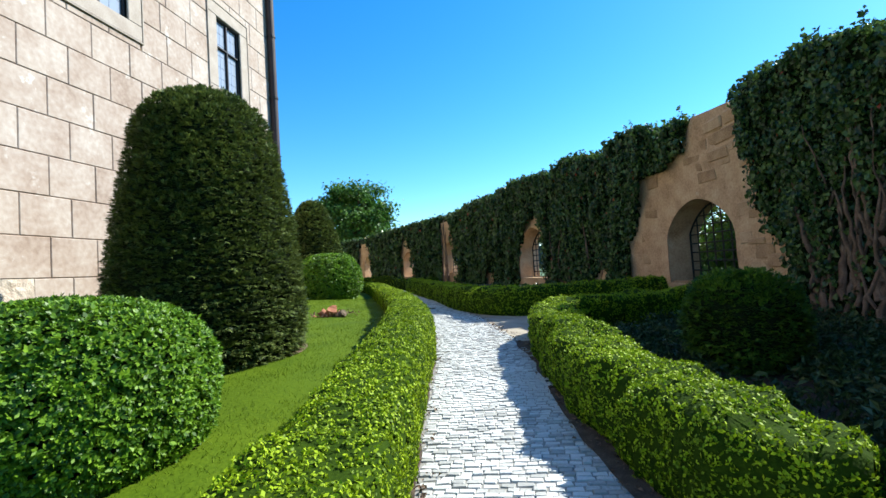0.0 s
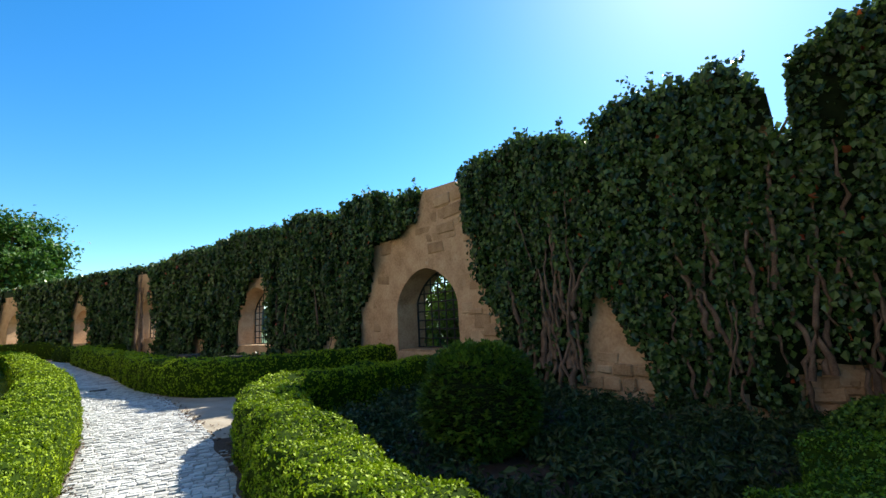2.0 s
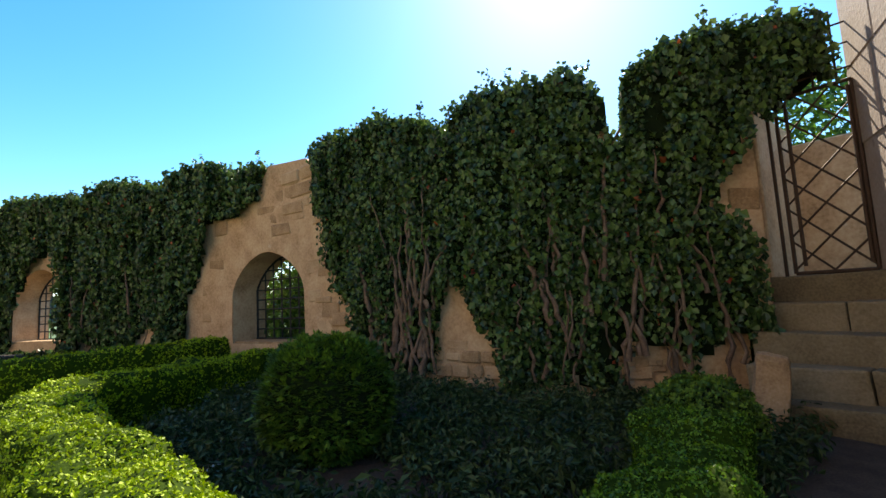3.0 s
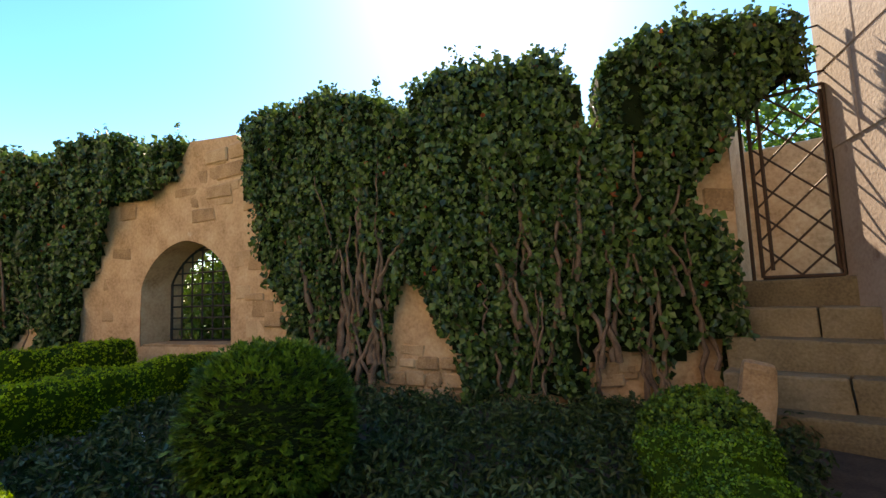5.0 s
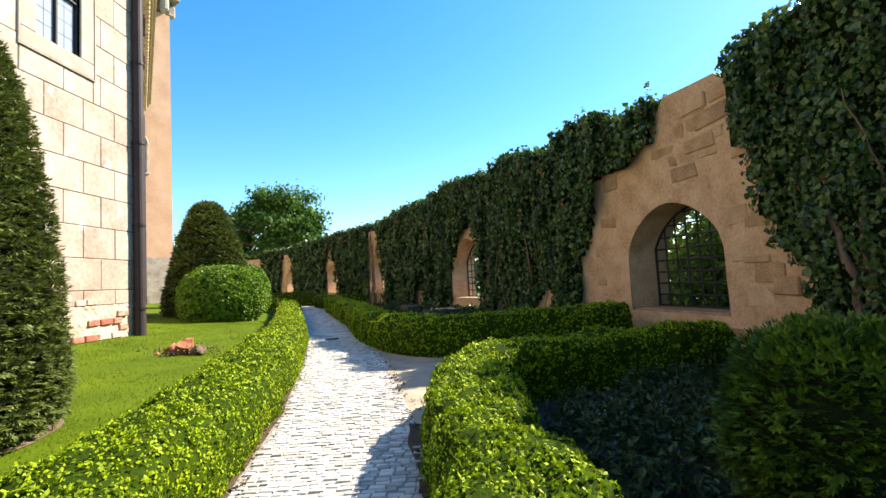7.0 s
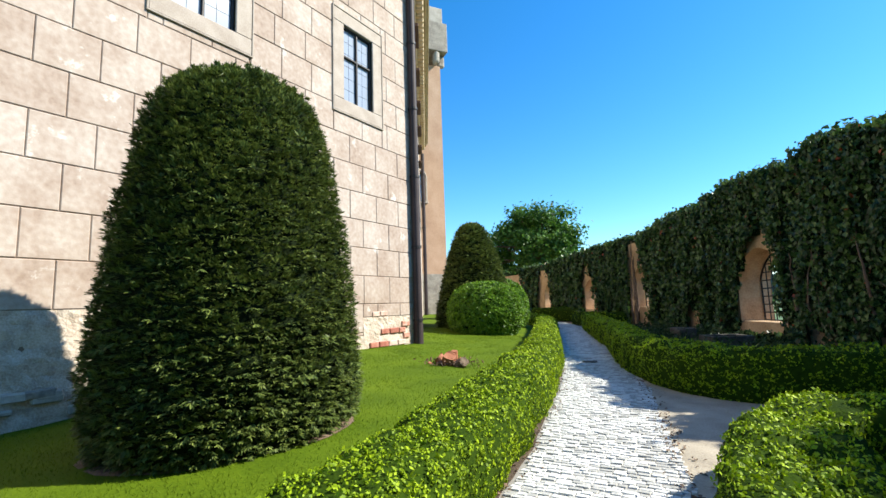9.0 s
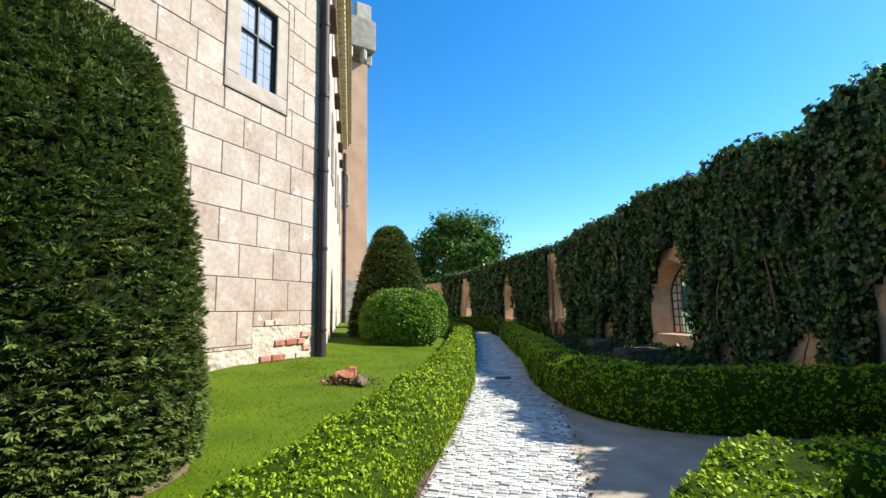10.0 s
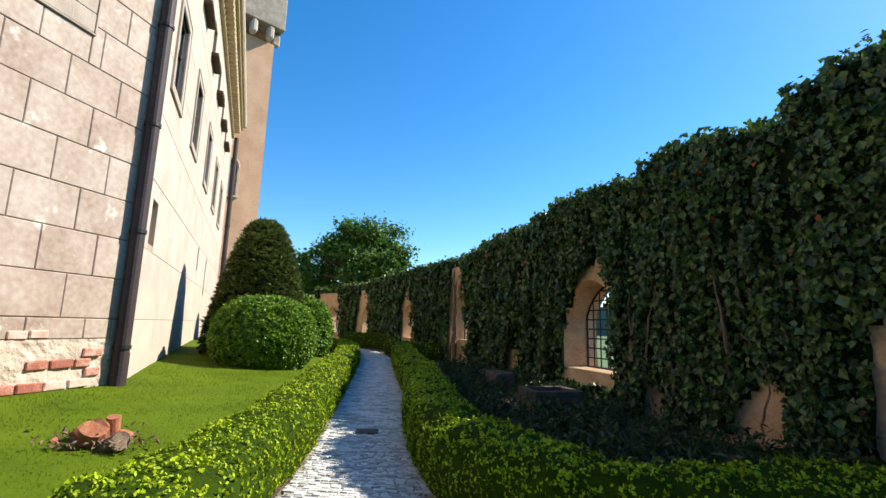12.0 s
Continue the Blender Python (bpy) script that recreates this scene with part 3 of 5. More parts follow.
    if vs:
        tagged(np_part("shade_mat", np.array(vs) - o, fs, M_DARK, iv), "dark backing that paints the shade between the ivy leaves", kind="stuff")
    return iv


IVIES = []
for s0, s1, dn, sz in ((0.0, 2.36, 1250, 0.066), (2.36, 4.64, 1250, 0.066), (4.64, 7.8, 1250, 0.066), (9.0, 12.85, 950, 0.075), (12.85, 19.0, 800, 0.082), (19.0, 30.5, 420, 0.105), (30.5, 47, 170, 0.16)):
    IVIES.append((s0, s1, build_ivy("ivy", s0, s1, dn, sz, "dense dark green ivy climbing over the garden wall")))


def build_vine(s, z, rise, r, lean, seed):
    """One woody ivy stem on the wall's face."""
    rnd = random.Random(seed)
    pts, rad = [], []
    n = 14
    for i in range(n):
        u = i / (n - 1)
        ss = s + lean * u * u + 0.05 * math.sin(u * 6 + seed) + rnd.uniform(-0.035, 0.035)
        pts.append(wall_point(ss, z + rise * u, -0.19 - 0.05 * math.sin(u * 5 + seed * 2)))
        rad.append(r * (1.15 - 0.75 * u) * rnd.uniform(0.8, 1.2))
    o = Vector(pts[0])
    owner = [v for a, b, v in IVIES if a <= min(s, 40) < b][0]
    vs, fs = tube([Vector(p) - owner.location for p in pts], rad, 7)
    return np_part("stem", vs, fs, M_VINE, owner, "gnarled bare woody stem", smooth=True)


vine_rnd = random.Random(4)
for i in range(16):
    build_vine(vine_rnd.uniform(5.0, 6.3), -0.15 + (0 if i < 9 else 0.5), vine_rnd.uniform(1.3, 2.2), vine_rnd.uniform(0.02, 0.06), vine_rnd.uniform(-0.6, 0.4), i)
for i in range(5):
    build_vine(vine_rnd.uniform(3.2, 3.8), vine_rnd.uniform(0.3, 1.0), vine_rnd.uniform(0.7, 1.3), vine_rnd.uniform(0.015, 0.04), vine_rnd.uniform(-0.2, 0.5), 30 + i)
for i in range(10):
    build_vine(vine_rnd.uniform(1.6, 3.0), -0.2 + (0 if i < 6 else 0.6), vine_rnd.uniform(1.2, 2.2), vine_rnd.uniform(0.02, 0.05), vine_rnd.uniform(-0.3, 0.9), 50 + i)
for i in range(10):
    build_vine(vine_rnd.uniform(11.8, 15.4), vine_rnd.uniform(-0.1, 1.0), vine_rnd.uniform(1.0, 2.4), vine_rnd.uniform(0.012, 0.028), vine_rnd.uniform(-0.3, 0.3), 70 + i)
for i in range(9):
    build_vine(vine_rnd.uniform(4.9, 5.9), vine_rnd.uniform(0.1, 1.2), vine_rnd.uniform(1.2, 2.4), vine_rnd.uniform(0.015, 0.04), vine_rnd.uniform(-0.3, 0.5), 120 + i)
for i in range(16):
    build_vine(vine_rnd.uniform(1.2, 3.6), vine_rnd.uniform(-0.2, 1.4), vine_rnd.uniform(1.0, 2.2), vine_rnd.uniform(0.012, 0.035), vine_rnd.uniform(-0.5, 0.6), 140 + i)
for i in range(5):
    build_vine(vine_rnd.uniform(25.4, 26.2), 0.2, vine_rnd.uniform(2.5, 3.8), vine_rnd.uniform(0.03, 0.06), vine_rnd.uniform(-0.3, 0.3), 90 + i)


shoot_rnd = random.Random(14)
for i in range(34):
    s = shoot_rnd.choice((0.6, 1.3, 2.9, 3.5, 5.2, 6.2, 7.2, 9.5, 10.2, 10.9, 11.6, 12.0, 12.5, 13.4, 14.6, 15.5, 17.0, 20.0, 23.0)) + shoot_rnd.uniform(-0.3, 0.3)
    top = lerp_table(IVY_TOP, s)
    owner = [v for a, b, v in IVIES if a <= max(s, 0.01) < b]
    if not owner or 7.6 < s < 9.1:
        continue
    h, ln, dp = shoot_rnd.uniform(0.15, 0.42), shoot_rnd.uniform(-0.2, 0.2), shoot_rnd.uniform(-0.15, 0.5)
    line = np.array([wall_point(s + ln * u, top - 0.1 + (h + 0.1) * u - 0.12 * u ** 3, dp - 0.1 * u) for u in np.linspace(0, 1, 9)])
    o = np.array(owner[0].location)
    pts = np.repeat(line, 3, axis=0) + RNG.normal(0, 0.025, (27, 3))
    v, f = leaf_cloud(pts, np.tile((0, 0, 1.0), (27, 1)), 0.06, 0.05, 0.8, 0.01, 0.12)
    tagged(np_part("shoot", v - o, f, M_IVY, owner[0]), kind="stuff")


# ---------------------------------------------------------------- clipped hedges and topiary
def near_weight(c, n):
    y = c[:, 1]
    return np.interp(y, [0.3, 1.2, 4, 6, 9, 13, 18, 28], [0.12, 1.0, 1.0, 0.75, 0.42, 0.24, 0.12, 0.05])


def build_hedge(line, width, height, label, density=5000, size=0.022, name="box_hedge", leafmat=None, wob=1.6):
    """A clipped hedge along a plan line: rounded body with leaves all over."""
    pts = np.array(line, dtype=float)
    L = np.concatenate([[0], np.cumsum(np.hypot(*np.diff(pts, axis=0).T))])
    m = max(6, int(L[-1] / 0.07))
    t = np.linspace(0, L[-1], m)
    acc = 0
    for k in (-0.3, -0.15, 0, 0.15, 0.3):
        tt = np.clip(t + k, 0, L[-1])
        acc = acc + np.stack([np.interp(tt, L, pts[:, 0]), np.interp(tt, L, pts[:, 1])], axis=1)
    c = acc / 5
    d = np.gradient(c, axis=0)
    d /= np.linalg.norm(d, axis=1)[:, None]
    side = np.stack([d[:, 1], -d[:, 0]], axis=1)
    prof = []
    for u, h in ((-0.5, 0.0), (-0.56, 0.25), (-0.56, 0.5), (-0.53, 0.78), (-0.44, 0.93), (-0.28, 0.99), (-0.1, 1.0), (0.1, 1.0), (0.28, 0.99), (0.44, 0.93), (0.53, 0.78), (0.56, 0.5), (0.56, 0.25), (0.5, 0.0)):
        prof.append((u, h))
    k = len(prof)
    hedge = tagged(thing(name, (c[m // 2][0], c[m // 2][1], ground_z(*c[m // 2]))), label, "hedge", "clipped box hedges")
    o = np.array(hedge.location)
    vs = []
    for i in range(m):
        end = min(1.0, 0.55 + 2.2 * min(i, m - 1 - i) * L[-1] / m)
        for u, h in prof:
            w = width * u * (end if 0 < i < m - 1 else 0.45)
            x, y = c[i] + side[i] * w
            z = ground_z(*c[i]) - 0.02 + height * h * (1 if 0 < i < m - 1 else 0.9)
            b = 0.035 * wob * noise.noise(Vector((x * 2.2, y * 2.2, z * 2.2))) + 0.02 * wob * noise.noise(Vector((x * 6, y * 6, z * 6))) + 0.03 * noise.noise(Vector((x * 11, y * 11, z * 11)))
            vs.append((x + side[i][0] * b * np.sign(u), y + side[i][1] * b * np.sign(u), z + b * (h > 0.6)))
    vs = np.array(vs)
    fs = []
    for i in range(m - 1):
        for j in range(k - 1):
            a = i * k + j
            fs.append((a, a + 1, a + k + 1, a + k))
    fs = np.array(fs)[:, ::-1]
    # solid hedge body; its dark colour paints the shade seen through leaf gaps
    np_part("shade_core", (vs - o) * 1.0, fs, M_CORE, hedge, smooth=True)
    q = fs
    p, n = scatter(vs, q, density, near_weight)
    pit = np.array([noise.noise(Vector(q) * 9.0) for q in p])
    ok = RNG.random(len(p)) < np.clip(1.05 + 1.8 * pit, 0.18, 1.0)
    p, n = p[ok], n[ok]
    far = np.interp(p[:, 1], [5, 9, 14, 26], [1.0, 1.25, 1.6, 2.8])
    v, f = sprig_cloud(p, n, size, size * 0.62, 3, 1.15, 0.6, 0.4, 0.04)
    v = (p[:, None] + (v.reshape(-1, 12, 3) - p[:, None]) * far[:, None, None]).reshape(-1, 3)
    np_part("leaves", v - o, f, leafmat or M_BOX, hedge)
    return hedge


def shift(table, dx, ys):
    return [(lerp_table(table, y) + dx, y) for y in ys]


build_hedge([(x, y) for x, y in shift(PATH_L, -0.42, (-3.0, 0.0, 2.0, 4, 6, 8, 10, 12, 14, 16, 18, 20, 22, 24, 26, 28, 30))], 0.68, 0.56, "bright green clipped box hedge edging the white path and lawn")
build_hedge([(4.75, 3.3), (4.2, 3.18), (3.5, 3.0), (2.8, 2.75), (2.1, 2.46), (1.7, 2.4)], 0.6, 0.42, "loose uneven box hedge between the bed and the steps", leafmat=M_BOXBALL, wob=3.0)
build_hedge([(1.7, 2.32), (1.45, 2.4), (1.22, 2.85), (1.08, 3.4), (0.86, 4.2), (0.74, 5.2), (0.62, 6.3), (0.58, 7.5), (0.85, 8.0), (1.5, 8.25), (2.6, 8.75), (3.75, 9.2)], 0.6, 0.55, "bright green clipped box hedge round the shaded bed", wob=2.4)
build_hedge([(3.35, 11.9), (2.5, 11.3), (1.4, 10.85), (0.6, 10.66), (-0.05, 10.8), (-0.6, 11.35), (-1.1, 12.15), (-1.65, 13.4), (-2.15, 14.9), (-2.9, 17.0), (-4.0, 19.6), (-5.2, 22.6), (-6.0, 24.6)], 0.62, 0.66, "bright green clipped box hedge curving along the white path")
build_hedge([(-4.6, 26.3), (-6.2, 26.2), (-6.9, 27.0), (-7.8, 28.2)], 0.65, 0.65, "clipped box hedge beside the far bend of the path", 1500)
build_hedge([(-7.6, 30.2), (-10.2, 32.0), (-12.4, 33.0)], 0.65, 0.8, "dark clipped hedge across the far end of the path", 1500)


def build_topiary(name, place, profile, leafmat, label, category, density, length, width, up=0.0, wob=0.03, group="", layers=0.0):
    """A clipped bush of revolution: profile rows of (radius, height)."""
    ob = tagged(thing(name, place), label, category, group)
    n = 150 if layers else 56
    prof = []
    for (r0, z0), (r1, z1) in zip(profile, profile[1:]):
        k = max(1, int(math.hypot(r1 - r0, z1 - z0) / (0.032 if layers else 0.12)))
        prof += [(r0 + (r1 - r0) * i / k, z0 + (z1 - z0) * i / k) for i in range(k)]
    prof.append(profile[-1])
    vs, fs = [], []
    for i, (r, z) in enumerate(prof):
        for j in range(n):
            a = 2 * math.pi * j / n
            d = Vector((math.cos(a), math.sin(a), 0))
            b = wob * noise.noise(Vector((d.x * 3 + place[0], d.y * 3, z * 2.0))) + wob * 0.5 * noise.noise(Vector((d.x * 8, d.y * 8 + place[1], z * 6)))
            if layers:
                b += layers * noise.noise(Vector((d.x * 5 + 4, d.y * 5, z * 12))) + layers * 0.7 * noise.noise(Vector((d.x * 11, d.y * 11, z * 25)))
            rr = max(0.02, r + b * min(1, r * 2))
            vs.append((d.x * rr, d.y * rr, z + b * 0.5))
        if i:
            for j in range(n):
                a, b2 = (i - 1) * n + j, (i - 1) * n + (j + 1) % n
                fs.append((a, b2, b2 + n, a + n))
    # shrunken solid body, painted near black as the shade between sprigs
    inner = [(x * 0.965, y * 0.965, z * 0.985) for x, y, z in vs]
    np_part("shade_core", inner, fs, M_DARK, ob, smooth=True)
    p, nn = scatter(vs, fs, density)
    if layers:
        v, f = sprig_cloud(p, nn, length, width, 5, 0.85, up, 0.16, 0.06, flat=True, tilt=-0.05)
    else:
        v, f = sprig_cloud(p, nn, length, width, 5, 1.15, up, 0.35, 0.045)
    np_part("foliage", v, f, leafmat, ob)
    bm = bmesh.new()
    rod(bm, (0, 0, -0.25), (0, 0, 0.4), 0.09, 10)
    part("trunk", bm, M_BARK, ob)
    return ob


def gz(x, y, dz=0.0):
    return (x, y, ground_z(x, y) + dz)


build_topiary("yew_cone", (-4.8, 6.9, -0.045), [(1.12, -0.2), (1.34, 0.0), (1.41, 0.25), (1.42, 0.7), (1.35, 1.5), (1.22, 2.4), (1.05, 3.3), (0.94, 3.72), (0.78, 4.0), (0.52, 4.19), (0.24, 4.27), (0.0, 4.3)], M_YEW, "tall dark green yew clipped to a blunt cone on the lawn", "topiary", 1000, 0.06, 0.015, 0.18, 0.05, "clipped yew cones", 0.05)
build_topiary("yew_cone", gz(-9.95, 21.3), [(1.5, 0.0), (1.62, 0.4), (1.5, 1.2), (1.25, 2.2), (0.98, 3.2), (0.75, 3.9), (0.5, 4.3), (0.25, 4.5), (0.0, 4.55)], M_YEW, "distant dark green yew clipped to a rounded cone", "topiary", 230, 0.13, 0.035, 0.12, 0.04, "clipped yew cones", 0.05)
build_topiary("yew_cone", gz(-13.2, 26.5), [(1.4, 0.0), (1.5, 0.4), (1.2, 1.6), (0.9, 2.6), (0.5, 3.2), (0.0, 3.4)], M_YEW, "far dark green clipped yew cone beyond the others", "topiary", 130, 0.16, 0.05, 0.3, 0.04, "clipped yew cones")
build_topiary("box_ball", gz(-3.35, 3.2, -0.05), [(0.82, 0.0), (1.0, 0.2), (1.07, 0.5), (1.04, 0.8), (0.9, 1.05), (0.68, 1.2), (0.36, 1.27), (0.0, 1.29)], M_BOXBALL, "large bright green clipped box ball on the lawn", "topiary", 2100, 0.037, 0.021, 0.3, 0.06, "clipped box balls")
build_topiary("box_ball", gz(-8.48, 19.6, -0.05), [(1.12, 0.0), (1.36, 0.35), (1.45, 0.8), (1.36, 1.25), (1.1, 1.62), (0.72, 1.86), (0.36, 1.94), (0.0, 1.96)], M_BOXBALL, "wide green clipped box dome on the lawn", "topiary", 480, 0.075, 0.045, 0.3, 0.05, "clipped box balls")
build_topiary("box_ball", gz(-10.0, 24.0, -0.05), [(1.0, 0.0), (1.2, 0.5), (1.15, 1.3), (0.9, 1.9), (0.4, 2.2), (0.0, 2.25)], M_BOXBALL, "far green clipped box dome behind the other", "topiary", 250, 0.1, 0.06, 0.3, 0.05, "clipped box balls")
build_topiary("yew_ball", gz(2.46, 5.56, -0.05), [(0.2, 0.0), (0.4, 0.1), (0.52, 0.3), (0.55, 0.5), (0.52, 0.7), (0.42, 0.86), (0.25, 0.97), (0.0, 1.0)], M_BUSH, "dark green clipped bush ball in the shaded bed", "topiary", 2100, 0.042, 0.013, 0.2, 0.05, "", 0.03)
build_topiary("box_bush", gz(4.6, 3.3, 0), [(0.32, 0.0), (0.42, 0.22), (0.36, 0.42), (0.22, 0.54), (0.0, 0.58)], M_BUSH, "loose green box bush beside the stone steps", "bush", 2200, 0.032, 0.018, 0.4, 0.08)


# ---------------------------------------------------------------- castle
def oriented(ax, ay, bx, by):
    """Pose at a with x along a to b, y to the wall's back (left of the way), z up."""
    return Matrix.Translation((ax, ay, 0)) @ Matrix.Rotation(math.atan2(by - ay, bx - ax), 4, "Z")


def wall_with_holes(name, m, length, z0, z1, holes, thick, material, label):
    """A wall slab whose face lies in the pose's xz plane; holes are (u0, u1, z0, z1)."""
    us = sorted({0.0, length, *(h[0] for h in holes), *(h[1] for h in holes)})
    zs = sorted({z0, z1, *(h[2] for h in holes), *(h[3] for h in holes)})
    bm = bmesh.new()
    solid = {}
    for i, (u0, u1) in enumerate(zip(us, us[1:])):
        for j, (a, b) in enumerate(zip(zs, zs[1:])):
            c, d = (u0 + u1) / 2, (a + b) / 2
            if not any(h[0] < c < h[1] and h[2] < d < h[3] for h in holes):
                solid[i, j] = (u0, u1, a, b)

    def face(*ps):
        bm.faces.new([bm.verts.new(m @ Vector(p)) for p in ps])

    for (i, j), (u0, u1, a, b) in solid.items():
        face((u0, 0, a), (u1, 0, a), (u1, 0, b), (u0, 0, b))
        face((u0, thick, a), (u0, thick, b), (u1, thick, b), (u1, thick, a))
        for di, dj, ps in ((-1, 0, ((u0, 0, a), (u0, 0, b), (u0, thick, b), (u0, thick, a))), (1, 0, ((u1, 0, a), (u1, thick, a), (u1, thick, b), (u1, 0, b))), (0, -1, ((u0, 0, a), (u0, thick, a), (u1, thick, a), (u1, 0, a))), (0, 1, ((u0, 0, b), (u1, 0, b), (u1, thick, b), (u0, thick, b)))):
            if (i + di, j + dj) not in solid:
                face(*ps)
    bmesh.ops.remove_doubles(bm, verts=bm.verts, dist=0.001)
    return tagged(part(name, bm, material, None, label), label, "wall", kind="structure")


def cut(rects, hole):
    out = []
    for u0, u1, a, b in rects:
        h0, h1, c, d = hole
        if h1 <= u0 or h0 >= u1 or d <= a or c >= b:
            out.append((u0, u1, a, b))
            continue
        if u0 < h0:
            out.append((u0, h0, a, b))
        if h1 < u1:
            out.append((h1, u1, a, b))
        if a < c:
            out.append((max(u0, h0), min(u1, h1), a, c))
        if d < b:
            out.append((max(u0, h0), min(u1, h1), d, b))
    return [r for r in out if r[1] - r[0] > 0.06 and r[3] - r[2] > 0.06]


def block_facing(owner, m, length, zstart, course, zend, long, holes, proud, gap, material, seed, joints=None):
    """Rendered ashlar blocks, each proud of the joints."""
    rnd = random.Random(seed)
    z, k = zstart, 0
    while z < zend:
        u = -rnd.uniform(0.2, 0.5) * long if k % 2 else -rnd.uniform(0.55, 0.85) * long
        cuts = list(joints[k % 2]) if joints else None
        if cuts:
            u = cuts.pop(0)
        while u < length:
            w = cuts.pop(0) - u if cuts else long * rnd.uniform(0.82, 1.2)
            rects = [(max(0, u), min(length, u + w), z, z + course)] if u + w > 0.1 else []
            for h in holes:
                rects = cut(rects, h)
            for u0, u1, a, b in rects:
                bm = bmesh.new()
                g, e, y = gap / 2, 0.012, -proud * rnd.uniform(0.75, 1.15)
                o = [(u0 + g, 0.01, a + g), (u1 - g, 0.01, a + g), (u1 - g, 0.01, b - g), (u0 + g, 0.01, b - g)]
                q = [(u0 + g, y + e, a + g), (u1 - g, y + e, a + g), (u1 - g, y + e, b - g), (u0 + g, y + e, b - g)]
                r = [(u0 + g + e, y, a + g + e), (u1 - g - e, y, a + g + e), (u1 - g - e, y, b - g - e), (u0 + g + e, y, b - g - e)]
                V = [[bm.verts.new(m @ Vector(p)) for p in ring] for ring in (o, q, r)]
                for i in range(4):
                    j = (i + 1) % 4
                    bm.faces.new((V[0][i], V[0][j], V[1][j], V[1][i]))
                    bm.faces.new((V[1][i], V[1][j], V[2][j], V[2][i]))
                bm.faces.new(V[2])
                part("block", bm, material, owner)
            u += w
        z += course
        k += 1


def castle_window(m, u0, u1, z0, z1, trim, rows, cols, material=None, deep=0.2):
    """A leaded casement in a flat stone surround, set back in the wall."""
    w = tagged(thing("castle_window", m @ Vector(((u0 + u1) / 2, 0, z0))), "tall dark leaded casement in a flat stone surround", "window", "castle windows")
    inv = Matrix.Translation(-w.location)
    mm = inv @ m

    def piece(name, c, sx, sy, sz, mt, bev=0.008, parent=w):
        bm = bmesh.new()
        box(bm, mm @ Matrix.Translation(c), sx, sy, sz, bev)
        return part(name, bm, mt, parent)

    um, zm, ww, hh = (u0 + u1) / 2, (z0 + z1) / 2, u1 - u0, z1 - z0
    if trim:
        for name, c, sx, sz in (("jamb", (u0 - trim / 2, 0.012, zm), trim, hh), ("jamb", (u1 + trim / 2, 0.012, zm), trim, hh), ("lintel", (um, 0.012, z1 + trim / 2), ww + 2 * trim, trim), ("sill", (um, 0.008, z0 - trim / 2), ww + 2 * trim, trim)):
            piece(name, c, sx, 0.11, sz, M_TRIM, 0.015)
        f = 0.035
        for name, c, sx, sz in (("moulding", (u0 - trim - f / 2, 0.025, zm), f, hh + 2 * trim), ("moulding", (u1 + trim + f / 2, 0.025, zm), f, hh + 2 * trim), ("moulding", (um, 0.025, z1 + trim + f / 2), ww + 2 * trim + 2 * f, f), ("moulding", (um, 0.025, z0 - trim - f / 2), ww + 2 * trim + 2 * f, f)):
            piece(name, c, sx, 0.17, sz, M_TRIM, 0.006)
    f = 0.045
    for c, sx, sz in (((u0 + f / 2, deep, zm), f, hh), ((u1 - f / 2, deep, zm), f, hh), ((um, deep, z0 + f / 2), ww - 2 * f, f), ((um, deep, z1 - f / 2), ww - 2 * f, f), ((um, deep, zm), 0.05, hh - 2 * f), ((um, deep - 0.004, z0 + hh * 0.6), ww - 2 * f, 0.045)):
        piece("window_frame", c, sx, 0.07, sz, M_IRON, 0.006)
    for i in range(cols):
        for j in range(rows):
            a, b = u0 + f + (ww - 2 * f) * i / cols, u0 + f + (ww - 2 * f) * (i + 1) / cols
            c, d = z0 + f + (hh - 2 * f) * j / rows, z0 + f + (hh - 2 * f) * (j + 1) / rows
            bm = bmesh.new()
            tl = random.Random(i * 7 + j + int(z0 * 10)).uniform(-0.008, 0.008)
            box(bm, mm @ Matrix.Translation(((a + b) / 2, deep + 0.035, (c + d) / 2)) @ Matrix.Rotation(tl, 4, "Z") @ Matrix.Rotation(tl * 0.7, 4, "X"), b - a - 0.011, 0.006, d - c - 0.011)
            part("pane", bm, M_GLASS, w)
    bm = bmesh.new()
    box(bm, mm @ Matrix.Translation((um, deep + 0.06, zm)), ww, 0.03, hh)
    part("lead_bars", bm, M_IRON, w)
    return w


CX = -7.907
m1 = oriented(CX, 14.5, CX, -4.0) @ Matrix.Identity(4)
m1 = Matrix.Translation((CX, 14.5, 0)) @ Matrix.Rotation(radians(-90), 4, "Z") @ Matrix.Diagonal((1, -1, 1, 1))


def up(y):
    return 14.5 - y


holesA = [(up(12.76), up(11.68), 6.65, 8.72), (up(8.68), up(7.4), 7.0, 9.1), (up(4.4), up(3.1), 7.0, 9.1)]
wall_castle = wall_with_holes("wall_castle", m1, 18.5, -0.6, 13.9, holesA, 0.6, M_BLOCKJ, "pale pinkish rendered castle wall scored as ashlar blocks")
T = 0.36
trims = [(a - T, b + T, c - T - 0.04, d + T) for a, b, c, d in holesA]
damage = [(up(14.25), up(12.3), -1, 1.08), (up(12.3), up(10.9), -1, 0.62), (up(6.6), up(4.2), -1, 1.42)]
